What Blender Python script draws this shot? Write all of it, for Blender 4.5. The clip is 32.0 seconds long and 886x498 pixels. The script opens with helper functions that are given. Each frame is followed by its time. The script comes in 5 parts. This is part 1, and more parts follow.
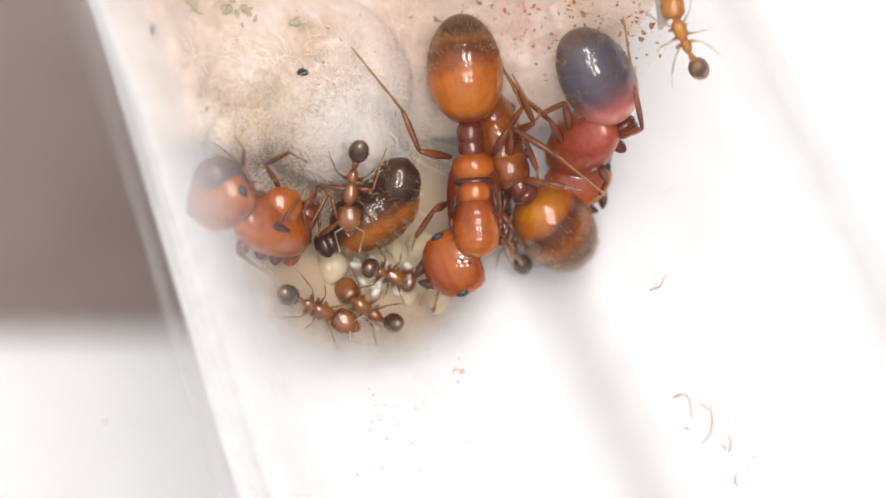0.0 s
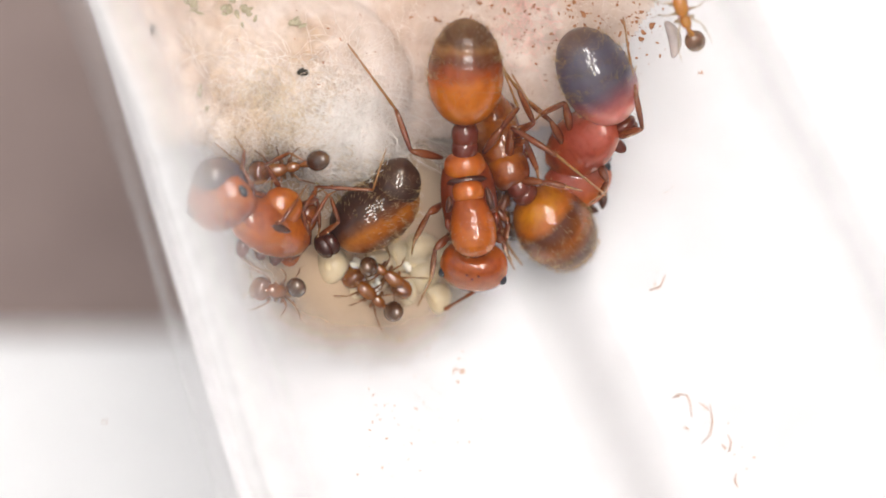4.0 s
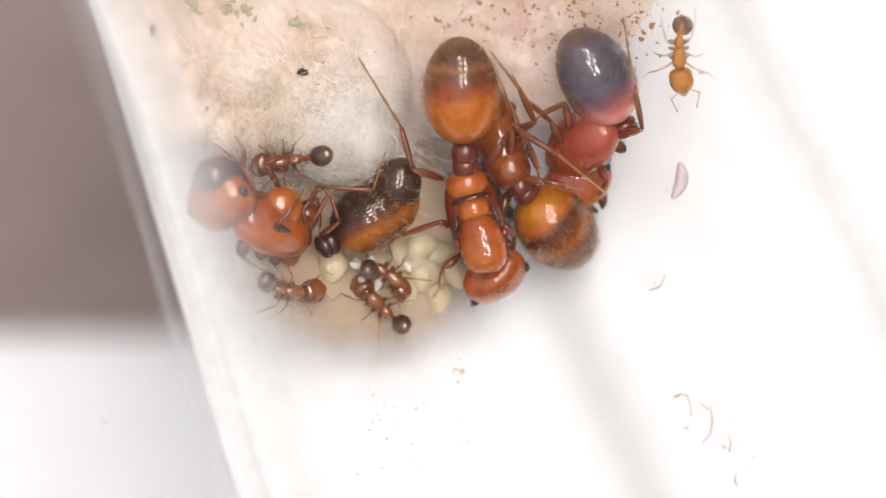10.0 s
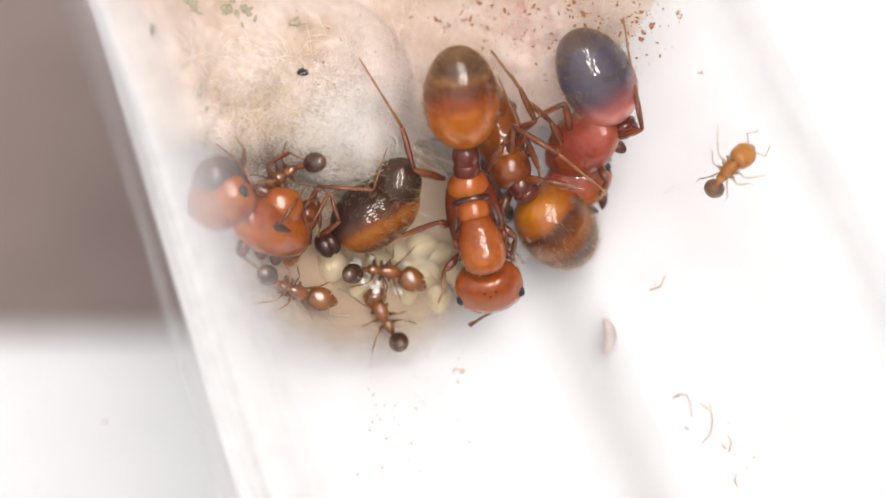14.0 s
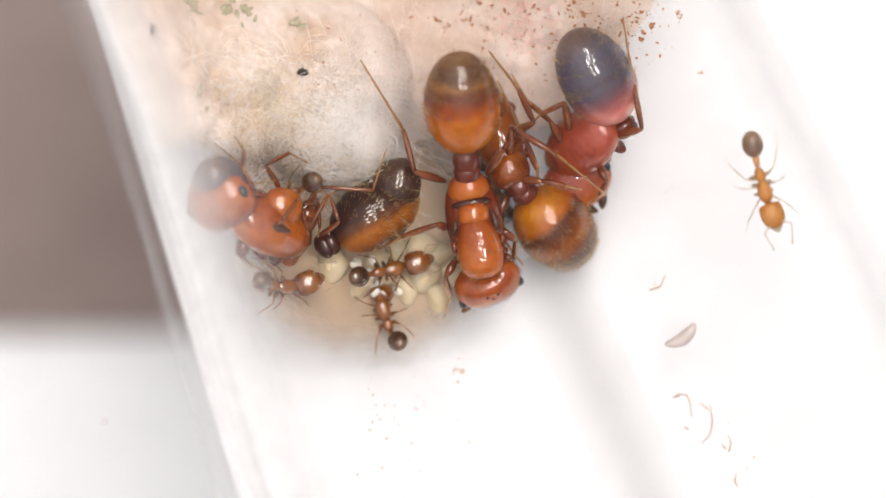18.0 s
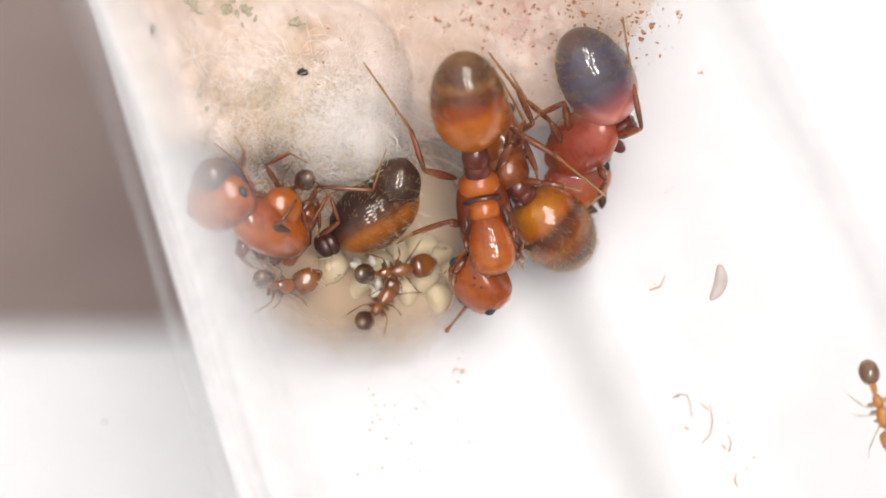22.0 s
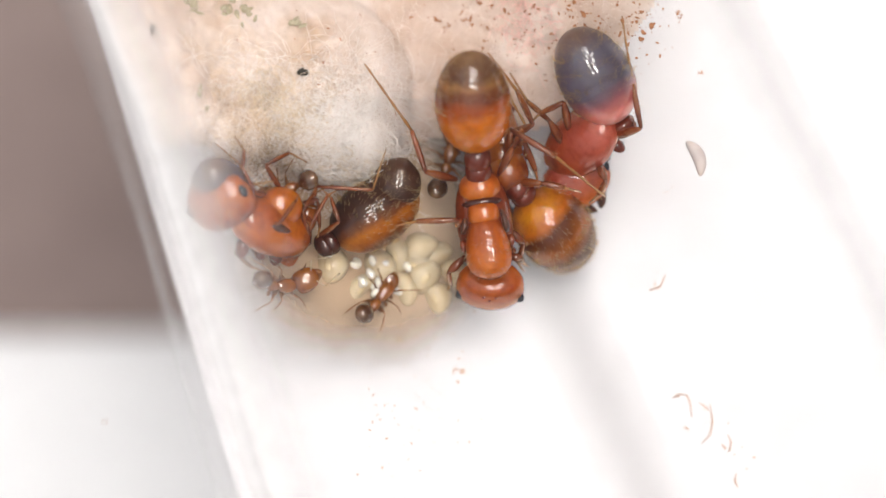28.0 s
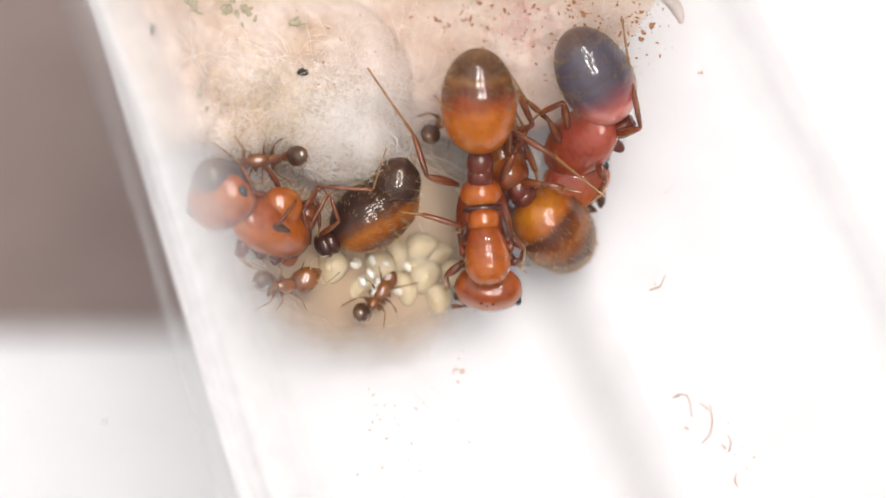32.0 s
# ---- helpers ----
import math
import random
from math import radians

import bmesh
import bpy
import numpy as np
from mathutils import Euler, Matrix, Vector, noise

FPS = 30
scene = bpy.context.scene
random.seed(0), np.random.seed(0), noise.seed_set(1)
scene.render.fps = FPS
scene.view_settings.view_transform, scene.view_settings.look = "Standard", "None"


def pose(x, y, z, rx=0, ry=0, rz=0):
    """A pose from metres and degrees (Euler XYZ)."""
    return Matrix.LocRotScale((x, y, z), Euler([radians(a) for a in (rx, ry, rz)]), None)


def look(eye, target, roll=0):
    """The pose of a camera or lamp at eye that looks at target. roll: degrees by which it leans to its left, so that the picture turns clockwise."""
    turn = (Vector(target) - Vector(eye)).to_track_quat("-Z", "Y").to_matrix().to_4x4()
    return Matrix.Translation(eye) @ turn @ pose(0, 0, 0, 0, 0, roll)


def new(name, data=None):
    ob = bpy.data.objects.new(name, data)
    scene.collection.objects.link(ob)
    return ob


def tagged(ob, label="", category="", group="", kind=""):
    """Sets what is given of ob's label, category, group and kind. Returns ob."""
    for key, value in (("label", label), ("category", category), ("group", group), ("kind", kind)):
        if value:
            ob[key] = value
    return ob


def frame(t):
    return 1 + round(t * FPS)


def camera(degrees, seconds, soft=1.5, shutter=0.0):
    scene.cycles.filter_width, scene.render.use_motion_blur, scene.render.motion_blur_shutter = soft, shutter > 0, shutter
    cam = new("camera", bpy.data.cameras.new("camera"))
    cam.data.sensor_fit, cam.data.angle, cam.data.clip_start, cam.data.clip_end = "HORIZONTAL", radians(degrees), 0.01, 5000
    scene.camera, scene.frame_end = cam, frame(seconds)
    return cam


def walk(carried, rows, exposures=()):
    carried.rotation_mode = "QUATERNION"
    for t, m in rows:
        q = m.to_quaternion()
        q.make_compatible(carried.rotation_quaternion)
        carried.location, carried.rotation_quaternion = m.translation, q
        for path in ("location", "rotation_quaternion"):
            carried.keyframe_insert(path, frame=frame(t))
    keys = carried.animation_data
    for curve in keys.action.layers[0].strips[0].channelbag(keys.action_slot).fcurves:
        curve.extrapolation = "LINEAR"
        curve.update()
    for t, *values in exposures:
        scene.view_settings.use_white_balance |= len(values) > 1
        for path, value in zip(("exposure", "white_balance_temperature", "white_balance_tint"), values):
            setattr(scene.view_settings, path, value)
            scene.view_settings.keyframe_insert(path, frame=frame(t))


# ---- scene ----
# A test tube with a cotton plug, seen from above through its wall. 1 mm = 0.001.
MM = 0.001
EYE_H = 120.0          # height of the lens above the tube's floor, mm
cam = camera(10.664, 32.0, soft=1.6, shutter=0.5)
cam.data.dof.use_dof = True
cam.data.dof.focus_distance = (EYE_H - 2.3) * MM
cam.data.dof.aperture_fstop = 38.0
EYE = pose(0, 0, EYE_H * MM)
walk(cam, [(0, EYE), (32, EYE)], exposures=[(0, 0.0), (32, 0.0)])

# ---- light: a white light tent and one panel lamp ----
world = bpy.data.worlds.new("white_tent")
world.use_nodes = True
scene.world = world
wbg = world.node_tree.nodes["Background"]
wt = world.node_tree
wco = wt.nodes.new("ShaderNodeTexCoord")
wse = wt.nodes.new("ShaderNodeSeparateXYZ")
wra = wt.nodes.new("ShaderNodeValToRGB")
# bright white walls low down, a dim ceiling overhead
for el, (p, c) in zip((wra.color_ramp.elements[0], wra.color_ramp.elements[1], wra.color_ramp.elements.new(0.2)), ((0.04, (0.50, 0.455, 0.43, 1)), (0.80, (0.02, 0.02, 0.02, 1)), (0.24, (0.09, 0.082, 0.078, 1)))):
    el.position, el.color = p, c
wt.links.new(wco.outputs["Generated"], wse.inputs[0])
wt.links.new(wse.outputs[2], wra.inputs[0])
wsi = wt.nodes.new("ShaderNodeMapRange")          # added: world light made stronger towards -x
for k, val in zip((1, 2, 3, 4), (-1.0, 1.0, 1.9, 0.9)):
    wsi.inputs[k].default_value = val
wt.links.new(wse.outputs[0], wsi.inputs[0])
wt.links.new(wra.outputs[0], wbg.inputs[0])
wt.links.new(wsi.outputs[0], wbg.inputs[1])


def area_lamp(name, eye, target, sx, sy, watts, colour):
    d = bpy.data.lights.new(name, "AREA")
    d.shape, d.size, d.size_y, d.energy, d.color = "RECTANGLE", sx * MM, sy * MM, watts, colour
    # rows of round diodes behind a clear front
    d.use_nodes = True
    nt = d.node_tree
    em = nt.nodes["Emission"]
    geo = nt.nodes.new("ShaderNodeNewGeometry")
    sep = nt.nodes.new("ShaderNodeSeparateXYZ")
    nt.links.new(geo.outputs["Parametric"], sep.inputs[0])

    def calc(op, x, y=0.0):
        v = nt.nodes.new("ShaderNodeMath")
        v.operation = op
        for sock, val in zip(v.inputs, (x, y)):
            if hasattr(val, "is_linked"):
                nt.links.new(val, sock)
            else:
                sock.default_value = val
        return v.outputs[0]

    # every other row of diodes is set half a step aside
    row = calc("MULTIPLY", sep.outputs[1], 6.0)
    odd = calc("MULTIPLY", calc("MODULO", calc("FLOOR", row), 2.0), 0.35)
    dx = calc("SUBTRACT", calc("FRACT", calc("ADD", calc("MULTIPLY", sep.outputs[0], 2.0), odd)), 0.5)
    dy = calc("SUBTRACT", calc("FRACT", row), 0.5)
    prev = calc("SQRT", calc("ADD", calc("MULTIPLY", dx, dx), calc("MULTIPLY", dy, dy)))
    lit = nt.nodes.new("ShaderNodeMapRange")
    for k, val in zip((1, 2, 3, 4), (0.24, 0.31, 6.0, 0.05)):
        lit.inputs[k].default_value = val
    nt.links.new(prev, lit.inputs[0])
    nt.links.new(lit.outputs[0], em.inputs["Strength"])
    ob = new(name, d)
    ob.matrix_world = look(Vector(eye) * MM, Vector(target) * MM, 30)
    return ob


area_lamp("panel_lamp", (26, 48, 205), (0, 0, 0), 110, 215, 0.385, (1.0, 0.96, 0.915))


# ---- places in millimetres ----
def W(u, v, z=0.0):
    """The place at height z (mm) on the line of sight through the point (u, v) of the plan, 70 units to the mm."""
    s = (EYE_H - z) / EYE_H / 70.0
    return Vector(((u - 784) * s, (441 - v) * s, z))


AX_Z, WALL = 7.05, 0.52
AX0, AX1 = W(710, 0, AX_Z), W(1062, 882, AX_Z)
AX_DIR = (AX1 - AX0).normalized()


def tube_frame(p):
    d = Vector((p.x - AX0.x, p.y - AX0.y, 0))
    s = d.dot(AX_DIR)
    return s, d.x * -AX_DIR.y + d.y * AX_DIR.x


def inner_r(s):
    """Half the tube's inner width, which grows a little towards its closed end."""
    return 7.05 * (1 + 0.0135 * min(max(s - 0.5, 0.0), 20.0))


def floor_z(u, v):
    """Height of the tube's floor under the line of sight (u, v)."""
    z = 0.0
    for _ in range(6):
        s, off = tube_frame(W(u, v, z))
        r = inner_r(s)
        z = AX_Z - AX_Z * math.sqrt(max(1 - off * off / (r * r), 0.005))
    return z


# ---- materials ----
def node_mat(name):
    m = bpy.data.materials.new(name)
    m.use_nodes = True
    nt = m.node_tree
    return m, nt, nt.nodes["Principled BSDF"], nt.nodes["Material Output"]


def noise_node(nt, scale, detail=4.0, coords="Object", rough=0.6):
    tc = nt.nodes.new("ShaderNodeTexCoord")
    n = nt.nodes.new("ShaderNodeTexNoise")
    n.inputs["Scale"].default_value, n.inputs["Detail"].default_value, n.inputs["Roughness"].default_value = scale, detail, rough
    nt.links.new(tc.outputs[coords], n.inputs["Vector"])
    return n


def ramp_node(nt, src, stops):
    r = nt.nodes.new("ShaderNodeValToRGB")
    e = r.color_ramp.elements
    while len(e) < len(stops):
        e.new(0.5)
    for el, (p, c) in zip(e, stops):
        el.position, el.color = p, (*c, 1)
    nt.links.new(src, r.inputs[0])
    return r


def mix_node(nt, fac, a, b, mode="MIX"):
    m = nt.nodes.new("ShaderNodeMix")
    m.data_type, m.blend_type = "RGBA", mode
    for sock, val in ((m.inputs[0], fac), (m.inputs[6], a), (m.inputs[7], b)):
        if hasattr(val, "is_linked"):
            nt.links.new(val, sock)
        else:
            sock.default_value = val if isinstance(val, float) else (*val, 1)
    return m.outputs[2]


def bump(nt, p, src, strength, dist):
    b = nt.nodes.new("ShaderNodeBump")
    b.inputs["Strength"].default_value, b.inputs["Distance"].default_value = strength, dist
    nt.links.new(src, b.inputs["Height"])
    nt.links.new(b.outputs[0], p.inputs["Normal"])


def plain(name, dark, light, scale, rough=0.6, bumps=0.2, dist=0.00003, sss=0.0, radius=(1, 1, 1), depth=0.0004, coat=0.0, see=0.0):
    m, nt, p, _ = node_mat(name)
    p.inputs["Transmission Weight"].default_value, p.inputs["IOR"].default_value = see, 1.22
    n = noise_node(nt, scale)
    nt.links.new(ramp_node(nt, n.outputs[0], ((0.3, dark), (0.7, light))).outputs[0], p.inputs["Base Color"])
    p.inputs["Roughness"].default_value = rough
    p.inputs["Coat Weight"].default_value, p.inputs["Coat Roughness"].default_value = coat, 0.08
    p.inputs["Subsurface Weight"].default_value = sss
    p.inputs["Subsurface Radius"].default_value, p.inputs["Subsurface Scale"].default_value = radius, depth
    if bumps:
        bump(nt, p, noise_node(nt, scale * 6, 3).outputs[0], bumps, dist)
    return m


def cuticle(name, stops, rough=0.30, coat=1.0, sss=0.15, fine=9000.0, axis=1, mottle=0.75, see=0.30, tint=(0.80, 0.50, 0.22), deep=0.66, relief=0.000012, shine=1.55):
    """Glossy translucent shell; stops: colours along the part's length."""
    m, nt, p, _ = node_mat(name)
    tc = nt.nodes.new("ShaderNodeTexCoord")
    sep = nt.nodes.new("ShaderNodeSeparateXYZ")
    nt.links.new(tc.outputs["Generated"], sep.inputs[0])
    wob = noise_node(nt, 1100, 3)
    add = nt.nodes.new("ShaderNodeMath")
    add.operation, add.inputs[1].default_value, add.inputs[2].default_value = "MULTIPLY_ADD", 0.20, -0.10
    nt.links.new(wob.outputs[0], add.inputs[0])
    sm = nt.nodes.new("ShaderNodeMath")
    nt.links.new(sep.outputs[axis], sm.inputs[0])
    nt.links.new(add.outputs[0], sm.inputs[1])
    # stops name the colour seen through the tinted clear layer, deep how much light the shell lets back out
    base = ramp_node(nt, sm.outputs[0], [(q, [min(0.91 * deep * c / f, 0.95) for c, f in zip(col, tint)]) for q, col in stops])
    # broad clouds of deeper pigment, then small dark flecks
    cloud = ramp_node(nt, noise_node(nt, 1300, 3).outputs[0], ((0.30, (0.56, 0.36, 0.26)), (0.50, (0.95, 0.85, 0.75)), (0.68, (1, 1, 1))))
    fleck = ramp_node(nt, noise_node(nt, 5200, 5).outputs[0], ((0.30, (0.55, 0.42, 0.36)), (0.52, (1, 1, 1))))
    tone = mix_node(nt, mottle, base.outputs[0], cloud.outputs[0], "MULTIPLY")
    nt.links.new(mix_node(nt, mottle * 0.6, tone, fleck.outputs[0], "MULTIPLY"), p.inputs["Base Color"])
    p.inputs["Roughness"].default_value = rough
    p.inputs["Specular IOR Level"].default_value = 0.12
    p.inputs["Specular Tint"].default_value = (1.0, 0.8, 0.5, 1)
    p.inputs["Transmission Weight"].default_value, p.inputs["IOR"].default_value = see, 1.36
    p.inputs["Coat Weight"].default_value = coat
    smear = ramp_node(nt, noise_node(nt, 2600, 4).outputs[0], ((0.35, (0.02,) * 3), (0.75, (0.08,) * 3)))
    nt.links.new(smear.outputs[0], p.inputs["Coat Roughness"])
    p.inputs["Coat IOR"].default_value = shine
    p.inputs["Coat Tint"].default_value = (*tint, 1)
    p.inputs["Subsurface Weight"].default_value = sss
    p.inputs["Subsurface Radius"].default_value, p.inputs["Subsurface Scale"].default_value = (1.0, 0.30, 0.06), 0.00030
    bump(nt, p, noise_node(nt, fine * 0.35, 5).outputs[0], 0.22, relief)
    return m


M_THORAX = cuticle("orange_cuticle", ((0.0, (0.42, 0.075, 0.003)), (0.45, (0.68, 0.155, 0.004)), (1.0, (0.76, 0.205, 0.010))), mottle=0.6, deep=0.76)
M_HEAD = cuticle("head_cuticle", ((0.0, (0.58, 0.115, 0.003)), (0.5, (0.66, 0.15, 0.004)), (1.0, (0.40, 0.062, 0.003))), deep=0.74)
# red-brown lightened: the wall's pink haze is put into the colour
M_THORAX_C = cuticle("hazed_wine_cuticle", ((0.0, (0.50, 0.10, 0.062)), (0.40, (0.40, 0.070, 0.042)), (0.75, (0.48, 0.095, 0.030)), (1.0, (0.68, 0.18, 0.020))), deep=0.98)
M_THORAX_B = cuticle("brown_cuticle", ((0.0, (0.30, 0.066, 0.004)), (0.6, (0.42, 0.11, 0.004)), (1.0, (0.22, 0.04, 0.004))), mottle=0.9, deep=0.85)
M_THORAX_D = cuticle("soiled_cuticle", ((0.0, (0.34, 0.055, 0.005)), (0.35, (0.62, 0.15, 0.004)), (0.7, (0.64, 0.16, 0.005)), (1.0, (0.52, 0.10, 0.014))), mottle=1.0, deep=0.8, shine=1.6)
M_AMBER = cuticle("amber_plate", ((0.0, (0.50, 0.10, 0.004)), (0.4, (0.72, 0.21, 0.004)), (1.0, (0.60, 0.14, 0.006))), mottle=0.8, deep=0.8, shine=1.65)
M_PLEURON = cuticle("flank_cuticle", ((0.0, (0.36, 0.060, 0.004)), (0.3, (0.30, 0.045, 0.004)), (0.7, (0.20, 0.026, 0.004)), (1.0, (0.26, 0.038, 0.004))), mottle=1.0)
M_PLUM = cuticle("plum_cuticle", ((0.0, (0.075, 0.014, 0.010)), (1.0, (0.10, 0.020, 0.012))))
M_WAIST = cuticle("red_cuticle", ((0.0, (0.27, 0.036, 0.010)), (1.0, (0.20, 0.024, 0.008))), mottle=0.9)
M_GASTER = cuticle("amber_gaster", ((0.0, (0.40, 0.09, 0.004)), (0.05, (0.34, 0.075, 0.004)), (0.16, (0.72, 0.215, 0.003)), (0.42, (0.70, 0.195, 0.003)), (0.55, (0.46, 0.085, 0.003)), (0.65, (0.18, 0.040, 0.008)), (0.72, (0.20, 0.060, 0.014)), (0.77, (0.36, 0.17, 0.05)), (0.83, (0.13, 0.050, 0.020)), (0.92, (0.17, 0.085, 0.045)), (1.0, (0.30, 0.18, 0.09))), mottle=0.55, deep=0.85)
M_GASTER_B = cuticle("banded_gaster", ((0.0, (0.55, 0.15, 0.004)), (0.10, (0.76, 0.27, 0.003)), (0.22, (0.62, 0.16, 0.003)), (0.31, (0.12, 0.028, 0.007)), (0.38, (0.20, 0.052, 0.006)), (0.50, (0.46, 0.13, 0.010)), (0.62, (0.22, 0.066, 0.018)), (0.70, (0.10, 0.040, 0.026)), (0.80, (0.22, 0.13, 0.09)), (1.0, (0.32, 0.22, 0.16))), deep=0.8)
# dark brown abdomen; its slate and pink tones hold painted wall haze
M_GASTER_C = cuticle("hazed_slate_gaster", ((0.0, (0.66, 0.30, 0.24)), (0.20, (0.54, 0.15, 0.12)), (0.34, (0.20, 0.070, 0.080)), (0.46, (0.070, 0.058, 0.086)), (0.8, (0.075, 0.068, 0.100)), (1.0, (0.14, 0.09, 0.07))), tint=(0.9, 0.86, 0.9), deep=1.35, mottle=0.3)
M_GASTER_D = cuticle("dark_gaster", ((0.0, (0.05, 0.015, 0.007)), (0.48, (0.065, 0.018, 0.007)), (0.60, (0.20, 0.045, 0.006)), (0.72, (0.62, 0.16, 0.006)), (0.84, (0.50, 0.12, 0.006)), (0.94, (0.15, 0.04, 0.008))), coat=0.7, axis=0, mottle=0.9, fine=12000, relief=0.000005, shine=1.42)
M_GASTER_T = cuticle("tip_cuticle", coat=0.7, stops= ((0.0, (0.05, 0.014, 0.007)), (0.38, (0.10, 0.034, 0.012)), (0.44, (0.16, 0.065, 0.022)), (0.55, (0.075, 0.026, 0.011)), (1.0, (0.11, 0.045, 0.018))), mottle=0.8, fine=12000)
M_GASTER_W = cuticle("worker_gaster", ((0.0, (0.20, 0.065, 0.02)), (0.25, (0.065, 0.022, 0.011)), (0.65, (0.085, 0.030, 0.013)), (0.9, (0.14, 0.06, 0.025)), (1.0, (0.28, 0.15, 0.07))), fine=20000, mottle=0.4, relief=0.000003, shine=1.8)
M_WORKER = cuticle("worker_cuticle", ((0.0, (0.36, 0.105, 0.010)), (0.5, (0.52, 0.175, 0.018)), (1.0, (0.46, 0.140, 0.014))), fine=20000, deep=0.60, relief=0.000004, shine=1.8)
# worker colours washed out: glare through the tube wall is painted in
M_WORKER_P = cuticle("glare_worker_cuticle", ((0.0, (0.66, 0.30, 0.060)), (0.5, (0.70, 0.33, 0.070)), (1.0, (0.60, 0.24, 0.050))), fine=20000, mottle=0.4, deep=0.95, see=0.45, relief=0.000004)
M_GASTER_P = cuticle("glare_worker_gaster", ((0.0, (0.34, 0.18, 0.11)), (0.4, (0.20, 0.12, 0.085)), (1.0, (0.36, 0.23, 0.14))), fine=20000, mottle=0.4, deep=0.95, see=0.45, tint=(0.85, 0.72, 0.6), relief=0.000003)
M_LEG = cuticle("leg_cuticle", ((0.0, (0.16, 0.026, 0.005)), (0.5, (0.27, 0.050, 0.005)), (1.0, (0.32, 0.072, 0.008))), fine=15000, coat=0.8)
M_TARSUS = cuticle("tarsus_cuticle", ((0.0, (0.38, 0.12, 0.014)), (1.0, (0.52, 0.20, 0.04))), fine=15000, coat=0.4, mottle=0.3)
M_LEG_W = cuticle("worker_leg_cuticle", ((0.0, (0.20, 0.060, 0.012)), (1.0, (0.40, 0.150, 0.035))), fine=20000, coat=0.5)
M_TARSUS_W = cuticle("worker_tarsus_cuticle", ((0.0, (0.50, 0.24, 0.06)), (1.0, (0.66, 0.38, 0.14))), fine=20000, coat=0.2, mottle=0.2)
M_EYE = plain("eye", (0.012, 0.013, 0.016), (0.03, 0.03, 0.034), 40000, rough=0.25, bumps=0.1, coat=0.5)
M_HAIR = plain("pale_hair", (0.34, 0.20, 0.08), (0.52, 0.34, 0.16), 3000, rough=0.4, bumps=0)
M_JOINT = plain("dark_joint", (0.03, 0.014, 0.01), (0.09, 0.03, 0.015), 9000, rough=0.3, coat=0.4)
M_LARVA = plain("larva_skin", (0.53, 0.42, 0.27), (0.62, 0.51, 0.35), 1500, rough=0.45, bumps=0.1, see=0.08, sss=0.6, radius=(1, 0.85, 0.65), depth=0.0007, coat=0.25)
M_LARVA_PALE = plain("pale_larva_skin", (0.40, 0.34, 0.315), (0.52, 0.455, 0.43), 2500, rough=0.35, bumps=0.1, sss=0.4, radius=(1, 0.8, 0.6), depth=0.0003, coat=0.4)
M_EGG = plain("egg_shell", (0.66, 0.62, 0.52), (0.78, 0.74, 0.66), 4000, rough=0.3, bumps=0.05, sss=0.6, radius=(1, 0.9, 0.7), depth=0.0003, coat=0.4)
M_GUT = plain("larva_gut", (0.56, 0.44, 0.26), (0.64, 0.52, 0.34), 5000, rough=0.5, bumps=0)
M_PAPER = plain("white_paper", (0.625, 0.612, 0.616), (0.675, 0.662, 0.667), 900, rough=0.8, bumps=0.15, dist=0.00002)
M_SHEET = plain("bright_paper", (0.82, 0.815, 0.82), (0.87, 0.865, 0.87), 900, rough=0.8, bumps=0.15, dist=0.00002)
M_CARD = plain("taupe_card", (0.218, 0.166, 0.152), (0.266, 0.205, 0.188), 350, rough=0.85, bumps=0.2)
M_FIBRE = plain("cotton_fibre", (0.82, 0.75, 0.70), (0.92, 0.87, 0.83), 700, rough=0.6, bumps=0)
M_FIBRE_B = plain("brown_fibre", (0.30, 0.19, 0.10), (0.50, 0.35, 0.21), 900, rough=0.6, bumps=0)
M_FIBRE_Y = plain("stained_fibre", (0.66, 0.50, 0.33), (0.84, 0.71, 0.54), 900, rough=0.6, bumps=0)
M_PINK = plain("pink_fibre", (0.80, 0.50, 0.44), (0.88, 0.64, 0.58), 900, rough=0.6, bumps=0)
M_SPECK = plain("rust_speck", (0.28, 0.115, 0.05), (0.48, 0.24, 0.13), 6000, rough=0.7, bumps=0.3)
M_PALE = plain("pale_speck", (0.42, 0.28, 0.21), (0.60, 0.43, 0.34), 6000, rough=0.7, bumps=0.3)
M_DARKSPECK = plain("dark_speck", (0.02, 0.018, 0.015), (0.06, 0.055, 0.045), 6000, rough=0.7, bumps=0.3)
M_MOULD = plain("green_mould", (0.34, 0.31, 0.21), (0.48, 0.43, 0.32), 5000, rough=0.9, bumps=0.4)


